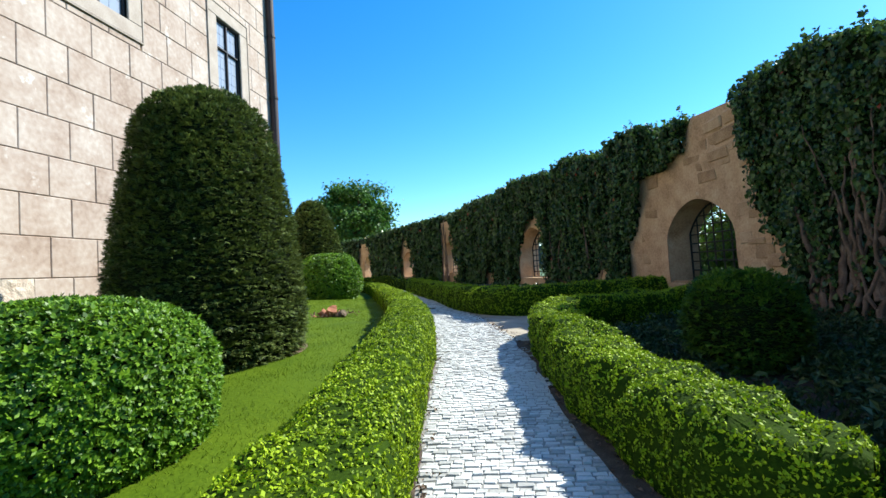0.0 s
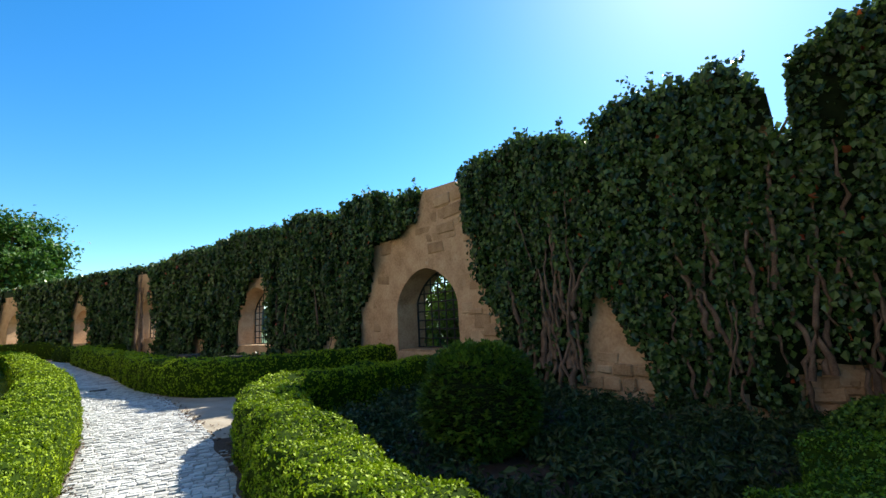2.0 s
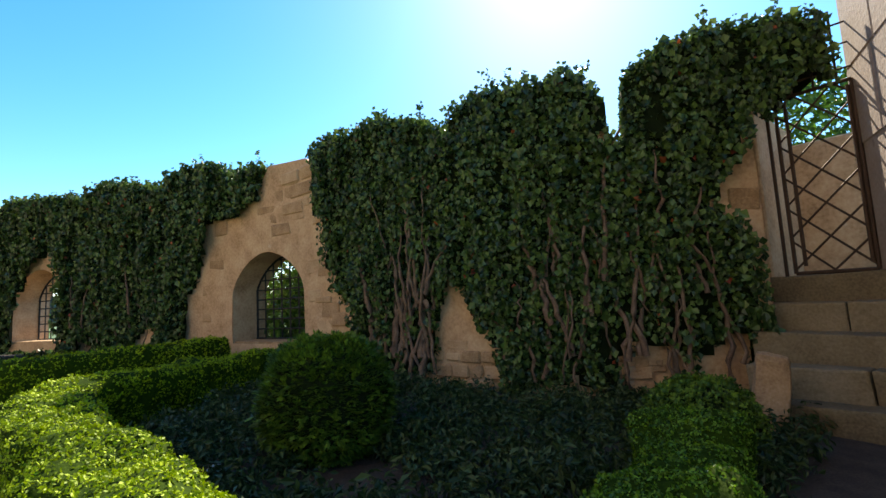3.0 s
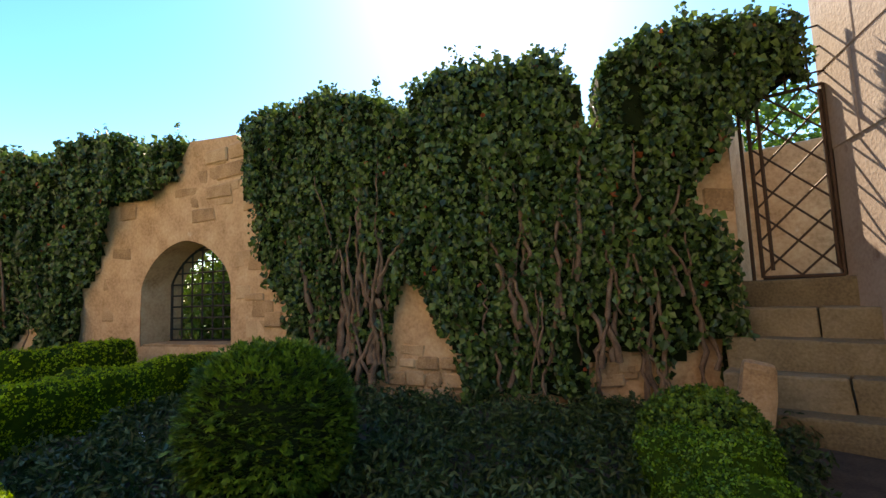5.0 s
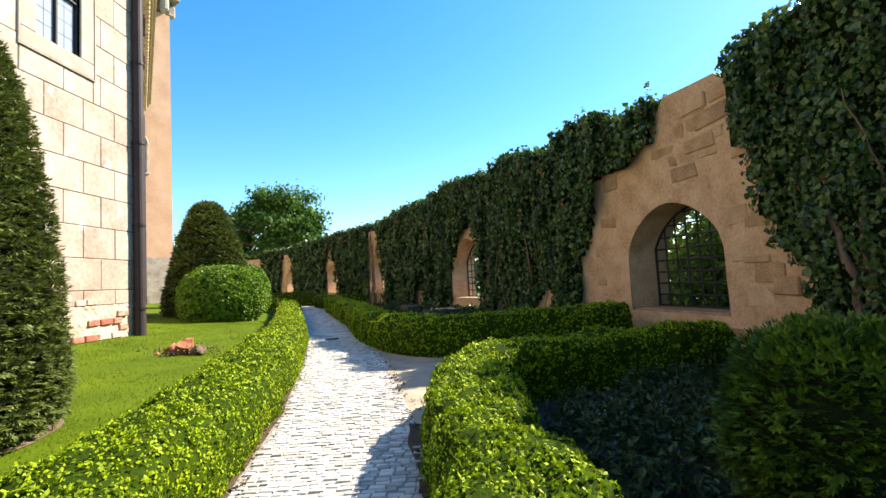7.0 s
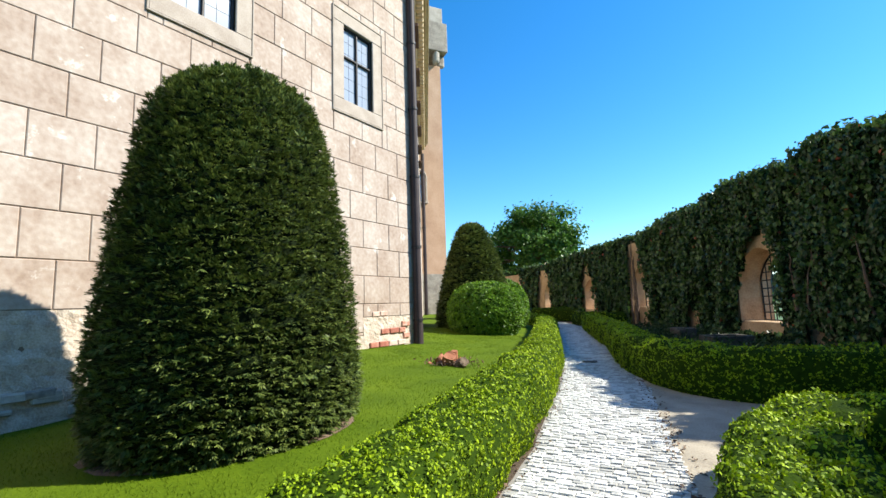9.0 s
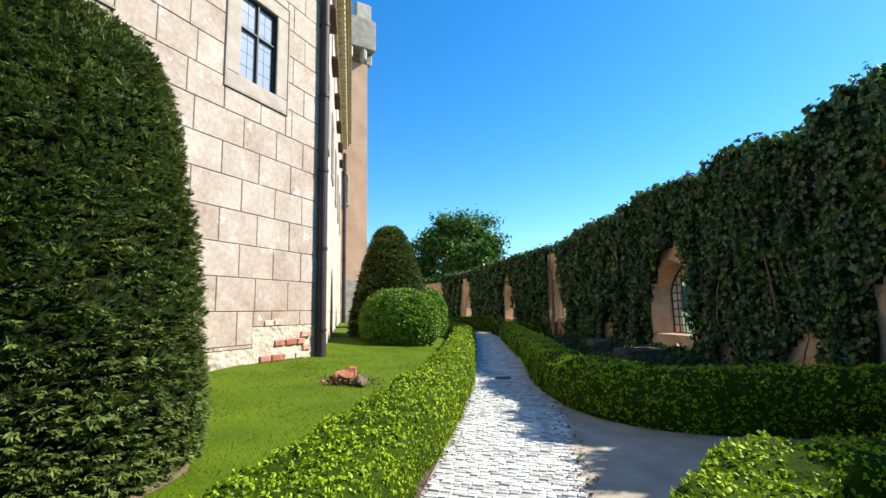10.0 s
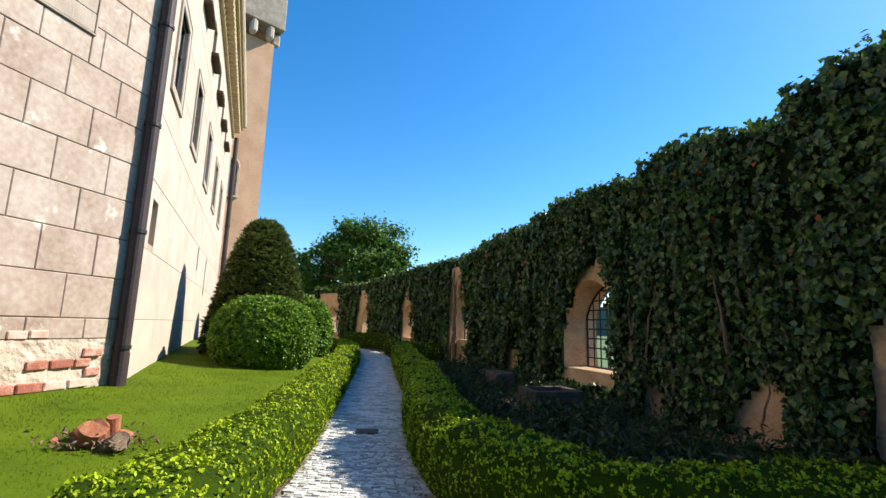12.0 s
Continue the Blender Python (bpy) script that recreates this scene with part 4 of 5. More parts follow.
block_facing(wall_castle, m1, 18.5, -0.02, 0.72, 13.6, 1.06, trims + damage, 0.02, 0.011, M_BLOCK, 3, ([up(y) for y in (14.5, 13.33, 12.33, 11.33, 10.45, 9.6, 8.7, 7.8, 6.9, 6.0, 5.15, 4.3, 3.4)], [up(y) for y in (14.5, 13.75, 12.84, 11.87, 10.64, 9.8, 9.0, 8.2, 7.3, 6.4, 5.56, 4.75, 3.9)]))
for a, b, c, d in holesA:
    castle_window(m1, a, b, c, d, T, 6, 4, deep=0.07)
# worn foot of the wall: mortar, bricks, rubble
for u0, u1, a, b, k in ((up(14.25), up(12.3), -0.3, 1.08, 1.0), (up(12.3), up(10.9), -0.3, 0.62, 2.0), (up(6.6), up(4.2), -0.3, 1.42, 3.0)):
    bm = bmesh.new()
    bmesh.ops.create_grid(bm, x_segments=40, y_segments=26, size=0.5, matrix=m1 @ Matrix.Translation(((u0 + u1) / 2, -0.006, (a + b) / 2)) @ Matrix.Rotation(radians(90), 4, "X") @ Matrix.Diagonal((u1 - u0, b - a, 1, 1)))
    for v in bm.verts:
        v.co.x += 0.03 * noise.noise(v.co * 4 + Vector((k, 0, 0))) + 0.02 * noise.noise(v.co * 11) + 0.012
    part("crumbled_render", bm, M_MORTAR, wall_castle, "crumbled pale render and mortar")
brick_rnd = random.Random(5)
for row in range(4):
    y = 14.12 - (0.0 if row % 2 else 0.18)
    while y > 12.75 + 0.18 * row * (row > 1):
        L = 0.36 * brick_rnd.uniform(0.8, 1.1)
        if brick_rnd.random() < 0.2:
            y -= L
            continue
        bm = bmesh.new()
        box(bm, Matrix.Translation((CX + 0.015 + brick_rnd.uniform(0, 0.018), y - L / 2, 0.36 + row * 0.165)) @ Matrix.Rotation(brick_rnd.uniform(-0.03, 0.03), 4, "X"), 0.09, L - 0.025, 0.14, 0.016)
        rough(bm, 0.008, 9, y)
        part("brick", bm, M_BRICK, wall_castle)
        y -= L
for y, z in ((13.05, 1.16), (12.75, 1.15)):
    bm = bmesh.new()
    box(bm, Matrix.Translation((CX + 0.02, y, z)), 0.06, 0.27, 0.13, 0.015)
    part("brick", bm, M_BRICK, wall_castle)
for i in range(26):
    y = brick_rnd.uniform(4.3, 6.5)
    bm = bmesh.new()
    box(bm, Matrix.Translation((CX + 0.03, y, -0.02 + brick_rnd.uniform(0, 0.3))), 0.12, brick_rnd.uniform(0.2, 0.45), brick_rnd.uniform(0.06, 0.14), 0.02)
    rough(bm, 0.02, 6, y)
    part("stone", bm, M_GREYST, wall_castle)

# second range of the castle, turned away at the downpipe
A2, B2 = (-7.95, 14.62), (-21.37, 32.72)
L2 = math.hypot(B2[0] - A2[0], B2[1] - A2[1])
m2 = oriented(*A2, *B2)
holesB = [(c - 0.6, c + 0.6, 6.75, 8.75) for c in (1.7, 5.4, 9.5, 13.6, 17.6)] + [(c - 0.5, c + 0.5, 10.9, 12.3) for c in (1.6, 4.6, 7.6, 10.6, 13.6, 16.6)] + [(0.75, 1.35, 3.0, 3.95), (9.9, 10.25, 3.4, 4.25), (13.4, 13.8, 2.6, 4.2)]
wall_range = wall_with_holes("wall_castle_range", m2, L2, -0.6, 14.2, holesB, 0.6, M_PALEJ, "pale cream rendered castle range with rows of windows")
trimsB = [(a - 0.2, b + 0.2, c - 0.25, d + 0.2) if i < 5 else (a, b, c - 0.1, d) for i, (a, b, c, d) in enumerate(holesB)]
block_facing(wall_range, m2, L2, -0.02, 1.44, 14.0, 6.5, trimsB, 0.008, 0.006, M_PALE, 8)
for i, (a, b, c, d) in enumerate(holesB):
    if i < 5:
        castle_window(m2, a, b, c, d, 0.2, 5, 4, deep=0.12)
    elif i < 11:
        w = castle_window(m2, a, b, c, d, 0, 4, 2, deep=0.15)
        bm = bmesh.new()
        box(bm, Matrix.Translation(-w.location) @ m2 @ Matrix.Translation(((a + b) / 2, -0.12, c - 0.06)), b - a + 0.4, 0.28, 0.14, 0.02)
        part("sill", bm, M_RUST, w, "brown projecting sill")
    else:
        bm = bmesh.new()
        box(bm, m2 @ Matrix.Translation(((a + b) / 2, 0.3, (c + d) / 2)), b - a, 0.05, d - c)
        tagged(part("blind_niche", bm, M_PALE), "pale blind niche panel in the castle range", "niche", kind="structure")
# cornice with a row of brackets
cornice = tagged(thing("cornice", m2 @ Vector((L2 / 2, 0, 13.9))), "ochre moulded cornice with a row of small brackets under the eaves", "cornice")
cinv = Matrix.Translation(-cornice.location) @ m2
for z, out, h in ((13.3, 0.16, 0.18), (13.95, 0.62, 0.2), (14.15, 0.74, 0.2)):
    bm = bmesh.new()
    box(bm, cinv @ Matrix.Translation((L2 / 2 - 0.4, -out / 2 + 0.05, z)), L2 - 1.0, out + 0.1, h, 0.03)
    part("moulding", bm, M_CORN, cornice)
for i in range(56):
    bm = bmesh.new()
    box(bm, cinv @ Matrix.Translation((0.3 + i * (L2 - 1.4) / 56, -0.24, 13.62)), 0.16, 0.5, 0.4, 0.04)
    part("bracket", bm, M_CORN, cornice)
bm = bmesh.new()
bmesh.ops.create_cube(bm, size=1, matrix=m2 @ Matrix.Translation((L2 / 2, 3.5, 14.6)) @ Matrix.Diagonal((L2, 8.5, 0.4, 1)))
tagged(part("castle_roof", bm, M_GREYST), "grey castle roof edge above the cornice", "roof", kind="structure")
bm = bmesh.new()
bmesh.ops.create_cube(bm, size=1, matrix=Matrix.Translation((CX - 4, 5.2, 14.3)) @ Matrix.Diagonal((8.6, 18.7, 0.5, 1)))
tagged(part("castle_roof", bm, M_GREYST), "grey castle roof edge over the blockwork wall", "roof", kind="structure")


def build_downpipe(x, y, z0, z1, r, label):
    p = tagged(thing("downpipe", (x, y, z0)), label, "downpipe", "downpipes")
    bm = bmesh.new()
    rod(bm, (0, 0, 0.0), (0, 0, z1 - z0), r, 16)
    part("pipe", bm, M_PIPE, p, smooth=False)
    z = 0.6
    while z < z1 - z0:
        bm = bmesh.new()
        rod(bm, (0, 0, z - 0.035), (0, 0, z + 0.035), r * 1.16, 16)
        box(bm, Matrix.Translation((-0.12, 0, z)), 0.2, 0.05, 0.05, 0.006)
        part("clip", bm, M_IRON, p)
        z += 2.12
    bm = bmesh.new()
    rod(bm, (0, 0, -0.12), (0, 0, 0.5), r * 1.1, 16)
    part("foot", bm, M_PIPE, p, "grey-brown cast foot")
    return p


build_downpipe(-7.76, 14.4, 0.33, 13.7, 0.125, "dark brown round metal downpipe on the castle corner")
jx, jy = (Vector((*B2, 0)) + (Vector((*A2, 0)) - Vector((*B2, 0))).normalized() * 0.5).xy
build_downpipe(jx + 0.25, jy + 0.1, 0.5, 13.4, 0.14, "dark brown downpipe beside the tower")

# tower
tower = tagged(thing("tower", (B2[0] - 0.62, B2[1] - 0.5, 0.0)), "tall ochre brick tower with grey stone battlements and rubble foot", "tower")
tm = Matrix.Rotation(radians(58), 4, "Z")
TW = 3.0


def tower_box(name, u0, u1, v0, v1, z0, z1, mt, bev=0.0, rgh=0.0, label=""):
    bm = bmesh.new()
    box(bm, tm @ Matrix.Translation(((u0 + u1) / 2, (v0 + v1) / 2, (z0 + z1) / 2)), u1 - u0, v1 - v0, z1 - z0, bev)
    return part(name, bm, mt, tower, label)


tower_box("shaft_left", -2.5, 0.55, 0, 6, 3.9, 21.6, M_TOWER)
tower_box("shaft_right", 1.35, TW, 0, 6, 3.9, 21.6, M_TOWER)
tower_box("shaft_below_window", 0.55, 1.35, 0, 6, 3.9, 9.7, M_TOWER)
tower_box("shaft_above_window", 0.55, 1.35, 0, 6, 12.2, 21.6, M_TOWER)
tower_box("rubble_foot", -2.5, TW + 0.05, -0.08, 6.05, -0.6, 3.9, M_GREYST, label="grey rubble foot")
tower_box("parapet", -2.9, TW + 0.45, -0.7, 6.7, 22.6, 25.2, M_GREYST, 0.05, label="grey stone parapet")
for i in range(5):
    u = -2.3 + i * 1.2
    bm = bmesh.new()
    box(bm, tm @ Matrix.Translation((u, -0.35, 22.1)), 0.42, 0.7, 1.0, 0.12)
    part("corbel", bm, M_GREYST, tower)
    bm = bmesh.new()
    box(bm, tm @ Matrix.Translation((TW + 0.15, 0.2 + i * 1.3, 22.1)), 0.6, 0.42, 1.0, 0.12)
    part("corbel", bm, M_GREYST, tower)
for i in range(3):
    bm = bmesh.new()
    box(bm, tm @ Matrix.Translation((-2.2 + i * 2.3, -0.4, 25.8)), 1.3, 0.6, 1.4, 0.05)
    part("merlon", bm, M_GREYST, tower)
    bm = bmesh.new()
    box(bm, tm @ Matrix.Translation((TW + 0.15, 2.0 + i * 2.2, 25.8)), 0.6, 1.3, 1.4, 0.05)
    part("merlon", bm, M_GREYST, tower)
tw = thing("window")
tw.parent = tower
bm = bmesh.new()
box(bm, tm @ Matrix.Translation((0.95, 0.25, 10.9)), 0.8, 0.05, 2.4)
part("pane", bm, M_GLASS, tw)
for u in (0.52, 1.38):
    bm = bmesh.new()
    box(bm, tm @ Matrix.Translation((u, -0.03, 10.7)), 0.16, 0.2, 2.0, 0.02)
    part("jamb", bm, M_TRIM, tw)
vs, fs = tube([tm @ Vector((0.95 + 0.43 * math.cos(a), -0.05, 11.7 + 0.6 * math.sin(a))) for a in np.linspace(0, math.pi, 13)], [0.11] * 13, 6)
np_part("pointed_arch", vs, fs, M_TRIM, tw)
bm = bmesh.new()
box(bm, tm @ Matrix.Translation((0.95, -0.05, 9.66)), 1.1, 0.26, 0.14, 0.02)
part("sill", bm, M_TRIM, tw)

# ---------------------------------------------------------------- steps, gate and the building beside them
steps = tagged(thing("stone_steps", (6.5, 2.8, -0.3)), "worn broken sandstone steps climbing to the iron gate", "steps")
st_rnd = random.Random(11)
for i in range(6):
    x0, z1 = 5.55 + 0.3 * i, -0.28 + 0.3 * i + 0.02
    y0, y1 = 2.36 - 0.42 * (7.2 - x0) - 0.1, 3.42
    n = (2, 1, 2, 1, 2, 1)[i]
    cutp = [y0 + (y1 - y0) * f for f in (0.0, st_rnd.uniform(0.3, 0.45), 1.0)] if n == 2 else [y0, y1]
    for a, b in zip(cutp, cutp[1:]):
        bm = bmesh.new()
        box(bm, Matrix.Translation((x0 + 0.28 - 6.5 + st_rnd.uniform(-0.02, 0.02), (a + b) / 2 - 2.8, z1 - 0.17 + 0.3)) @ Matrix.Rotation(st_rnd.uniform(-0.012, 0.012), 4, "X"), 0.56, b - a - 0.015, 0.34, 0.025, 2)
        bmesh.ops.subdivide_edges(bm, edges=bm.edges[:], cuts=2, use_grid_fill=True)
        rough(bm, 0.018, 4, i)
        part("step", bm, M_STEP, steps)
bm = bmesh.new()
box(bm, Matrix.Translation((8.0, 2.8, 1.07)), 1.6, 1.9, 0.3, 0.02)
tagged(part("landing", bm, M_STEP), "stone landing behind the iron gate", "landing", kind="structure")
bm = bmesh.new()
box(bm, Matrix.Translation((9.0, 3.0, 1.4)), 0.4, 3.6, 3.5, 0.02)
tagged(part("wall_stair", bm, M_WALL), "ochre stair wall behind the iron gate", "wall", kind="structure")
bm = bmesh.new()
box(bm, Matrix.Translation((8.1, 3.55, 1.3)), 1.6, 0.4, 4.2, 0.02)
tagged(part("wall_stair_side", bm, M_WALL), "ochre side wall of the stair behind the gate", "wall", kind="structure")

gate = tagged(thing("iron_gate", (7.2, 2.85, 1.24)), "rusty iron lattice gate at the head of the steps", "gate")


def gbar(name, a, b, r=0.016, parent=gate, material=M_RUST):
    bm = bmesh.new()
    rod(bm, Vector((7.2, a[0], a[1])) - Vector(gate.location), Vector((7.2, b[0], b[1])) - Vector(gate.location), r, 6)
    part(name, bm, material, parent)


y0, y1, z0, z1 = 2.38, 3.1, 1.26, 3.36
for a, b in (((y0, z0), (y0, z1)), ((y1, z0), (y1, z1)), ((y0, z0), (y1, z0)), ((y0, z1), (y1, z1))):
    gbar("gate_frame", a, b, 0.022)
for a, b in (((y0 - 0.09, z0 - 0.04), (y0 - 0.09, 4.15)), ((y1 + 0.09, z0 - 0.04), (y1 + 0.09, 3.4)), ((y0 + 0.04, z0 + 0.08), (y0 + 0.04, z1 - 0.06)), ((y1 - 0.1, z0 + 0.08), (y1 - 0.1, z1 - 0.06))):
    gbar("post", a, b, 0.02)
w, step = y1 - y0, 0.38
for sgn in (1, -1):
    z = z0 - w
    while z < z1:
        a, b = (0.0, z), (w, z + w)
        lo, hi = max(0, z0 - z), min(w, z1 - z)
        if hi - lo > 0.08:
            f = (lambda u: y0 + u) if sgn > 0 else (lambda u: y1 - u)
            gbar("lattice_bar", (f(lo), z + lo), (f(hi), z + hi), 0.012)
        z += step
for y in (2.29, 2.5, 2.71, 2.92):
    gbar("upper_bar", (y, 3.36), (y, 4.2 + 0.05 * (y > 2.6)), 0.014)
for z in (3.5, 3.78, 4.02):
    gbar("upper_rail", (2.29, z), (2.98, z + 0.02), 0.012)

m3 = oriented(7.35, 2.42, 2.6, 0.43)
m3 = Matrix.Translation((7.35, 2.42, 0)) @ Matrix.Rotation(math.atan2(0.43 - 2.42, 2.6 - 7.35), 4, "Z")
win3 = [(1.58, 3.0, 0.45, 2.15)]
side = wall_with_holes("wall_side_building", m3, 5.2, -0.6, 8.5, win3, 0.5, M_PINK, "pinkish rendered building wall with peeling patches")
grille = tagged(thing("window_grille", m3 @ Vector((2.29, 0, 0.45))), "black ornamental iron window grille in a pale surround", "grille", "window grilles")
ginv = Matrix.Translation(-grille.location) @ m3
for i in range(9):
    bm = bmesh.new()
    rod(bm, ginv @ Vector((1.6 + i * 0.1725, 0.1, 0.46)), ginv @ Vector((1.6 + i * 0.1725, 0.1, 2.14)), 0.016, 6)
    part("upright_bar", bm, M_IRON, grille)
for z in (0.47, 1.05, 1.6, 2.12):
    bm = bmesh.new()
    rod(bm, ginv @ Vector((1.59, 0.09, z)), ginv @ Vector((2.99, 0.09, z)), 0.02, 6)
    part("cross_bar", bm, M_IRON, grille)
for i in range(4):
    c = ginv @ Vector((1.85 + i * 0.3, 0.08, 1.32))
    vs, fs = tube([c + (ginv.to_3x3() @ Vector((0.11 * math.cos(a) * (1 - a / 14), 0, 0.11 * math.sin(a) * (1 - a / 14)))) for a in np.linspace(0, 11, 40)], [0.01] * 40, 5)
    np_part("scroll", vs, fs, M_IRON, grille)
bm = bmesh.new()
box(bm, ginv @ Matrix.Translation((2.29, 0.3, 1.3)), 1.42, 0.04, 1.7)
part("pane", bm, M_GLASS, grille)
bm = bmesh.new()
box(bm, m3 @ Matrix.Translation((2.29, -0.03, 2.32)), 1.9, 0.12, 0.3, 0.02)
tagged(part("lintel", bm, M_WHITE), "pale stone lintel over the grilled window", "lintel", kind="structure")
block_facing(side, m3, 5.2, 2.6, 0.9, 8.4, 1.5, [], 0.012, 0.018, M_PINK, 21)
bm = bmesh.new()
box(bm, Matrix.Translation((5.68, 3.1, 0.08)) @ Matrix.Rotation(0.25, 4, "Z") @ Matrix.Rotation(0.16, 4, "X"), 0.16, 0.28, 0.88, 0.06, 2)
bmesh.ops.subdivide_edges(bm, edges=bm.edges[:], cuts=2, use_grid_fill=True)
rough(bm, 0.035, 3, 2.0)
tagged(part("standing_stone", bm, M_STONE), "reddish broken stone slab standing beside the steps", "stone")

# ---------------------------------------------------------------- outside the wall
def leaf_blob(name, centre, radii, count, length, width, material, label, category, trunk=None):
    ob = tagged(thing(name, (centre[0], centre[1], trunk[0] if trunk else centre[2] - radii[2])), label, category)
    o = np.array(ob.location)
    d = RNG.normal(0, 1, (count, 3))
    d /= np.linalg.norm(d, axis=1)[:, None]
    lump = 1 + 0.28 * np.array([noise.noise(Vector(q) * 2.3 + Vector((centre[0], 0, 0))) for q in d]) + 0.15 * np.array([noise.noise(Vector(q) * 6) for q in d])
    r = RNG.random(count) ** 0.35
    p = np.array(centre) + d * np.array(radii) * (lump * r)[:, None]
    v, f = leaf_cloud(p, d, length, width, 0.9, 0.05, 0.1)
    np_part("crown", v - o, f, material, ob)
    return ob


leaf_blob("shrub", (6.0, 12.6, 1.0), (1.5, 2.4, 1.9), 20000, 0.12, 0.08, M_TREE, "sunlit green shrub outside the arched opening", "shrub")
leaf_blob("shrub", (7.4, 11.4, 1.0), (1.6, 2.6, 2.2), 14000, 0.11, 0.07, M_TREE, "green shrub outside the garden wall", "shrub")
leaf_blob("shrub", (3.6, 20.3, 0.2), (1.3, 1.8, 1.2), 4000, 0.12, 0.07, M_TREE, "low green shrub outside the second opening", "shrub")
leaf_blob("shrub", (-0.5, 28.6, 0.8), (1.5, 1.8, 1.6), 2500, 0.16, 0.1, M_TREE, "green shrub outside a far opening", "shrub")
leaf_blob("shrub", (10.6, 3.6, 3.5), (1.3, 1.5, 1.5), 4000, 0.12, 0.08, M_TREE, "leafy green shrub above the stair wall", "shrub")
bm = bmesh.new()
box(bm, Matrix.Translation((12, 14, -3.5)) @ Matrix.Rotation(radians(22), 4, "Z"), 14, 50, 6.2)
tagged(part("outer_terrace", bm, M_FIELD), "grassy slope outside the garden wall", "ground", kind="structure")
for k, (dist, h, b0, b1) in enumerate(((900, 60, -60, 80), (1700, 130, -60, 80))):
    vs, fs = [], []
    for i in range(81):
        a = radians(b0 + (b1 - b0) * i / 80)
        hh = h * (0.55 + 0.5 * noise.noise(Vector((a * 4, k * 3.1, 0))))
        vs += [(dist * math.sin(a), dist * math.cos(a), -8), (dist * math.sin(a), dist * math.cos(a), hh)]
        if i:
            fs.append((2 * i - 2, 2 * i, 2 * i + 1, 2 * i - 1))
    tagged(np_part("backdrop_hills", vs, fs, M_HILL), "hazy wooded hills on the horizon", "hills", kind="structure")


def build_tree(name, base, crown, radii, clumps, per, seed, label, leaf=0.3):
    """A broad tree: tapered trunk, a limb to each leaf clump, clumps filling a crown with gaps."""
    rnd = random.Random(seed)
    t = tagged(thing(name, base), label, "tree", "trees beyond the wall")
    vs, fs, P, N = [], [], [], []

    def add(points, rad):
        v, f = tube(points, rad, 6)
        k = len(vs)
        vs.extend(v)
        fs.extend(tuple(q + k for q in face) for face in f)

    fork = Vector((0.2, 0.1, crown - radii[2] * 0.75))
    add([Vector((0, 0, -0.5)), fork * 0.5 + Vector((0.15, 0, 0)), fork, fork + Vector((-0.2, 0.1, radii[2] * 0.9))], [radii[0] * 0.1, radii[0] * 0.075, radii[0] * 0.06, radii[0] * 0.02])
    for i in range(clumps):
        d = Vector((rnd.gauss(0, 1), rnd.gauss(0, 1), rnd.gauss(0.15, 0.9))).normalized()
        c = Vector((d.x * radii[0], d.y * radii[1], d.z * radii[2])) * rnd.uniform(0.55, 1.0) * (1 + 0.22 * noise.noise(d * 2 + Vector((seed, 0, 0)))) + Vector((0, 0, crown))
        start = fork + Vector((0, 0, rnd.uniform(0, radii[2] * 0.8)))
        mid = start.lerp(c, 0.5) + Vector((rnd.uniform(-0.4, 0.4), rnd.uniform(-0.4, 0.4), rnd.uniform(-0.2, 0.5)))
        add([start, mid, c], [radii[0] * 0.03, radii[0] * 0.017, 0.02])
        r = rnd.uniform(0.55, 1.0) * radii[0] * 0.145
        q = RNG.normal(0, 1, (per, 3)) * np.array((r, r, r * 0.6)) + np.array(c)
        P.append(q)
        n = RNG.normal(0, 0.5, (per, 3)) + np.array((d.x * 0.5, d.y * 0.5, 1.0))
        N.append(n / np.linalg.norm(n, axis=1)[:, None])
    np_part("trunk", vs, fs, M_BARK, t, smooth=True)
    v, f = leaf_cloud(np.concatenate(P), np.concatenate(N), leaf, leaf * 0.7, 0.5, 0.05, 0.15)
    np_part("crown", v, f, M_TREE, t)
    return t


build_tree("oak_tree", (-18.8, 48.5, -2.2), 9.6, (5.3, 5.0, 4.0), 70, 420, 2, "broad green deciduous tree beyond the far wall")
build_tree("oak_tree", (-28.0, 52.0, -2.5), 7.0, (4.5, 4.0, 3.2), 36, 260, 5, "smaller green tree behind the far wall", 0.36)
build_tree("oak_tree", (-20.0, 55.0, -3.0), 6.5, (5.5, 4.0, 3.0), 36, 260, 7, "low spreading green tree behind the broad one", 0.36)

# ---------------------------------------------------------------- loose things in the garden
stump = tagged(thing("tree_stump", (-4.9, 11.7, ground_z(-4.9, 11.7))), "reddish cut tree stump with sawn roots in the lawn", "stump")
sr = random.Random(6)
for x, y, r, h, tx, ty in ((0.0, -0.05, 0.15, 0.26, 0.5, 0.5), (0.3, -0.05, 0.13, 0.18, 1.0, 0.6), (-0.22, 0.05, 0.12, 0.2, -0.6, 0.3), (0.02, 0.15, 0.09, 0.3, 0.15, 0.1), (-0.38, -0.12, 0.06, 0.1, -0.8, 0.3), (0.16, 0.1, 0.1, 0.16, 0.7, -0.3)):
    bm = bmesh.new()
    bmesh.ops.create_cone(bm, cap_ends=True, segments=12, radius1=r * 1.0, radius2=r * 0.8, depth=h + 0.06, matrix=Matrix.Translation((x, y, h / 2 - 0.06)) @ Matrix.Rotation(ty, 4, "X") @ Matrix.Rotation(tx, 4, "Y"))
    rough(bm, 0.035, 7, x)
    part("sawn_root", bm, M_WOOD if sr.random() < 0.8 else M_BARK, stump)
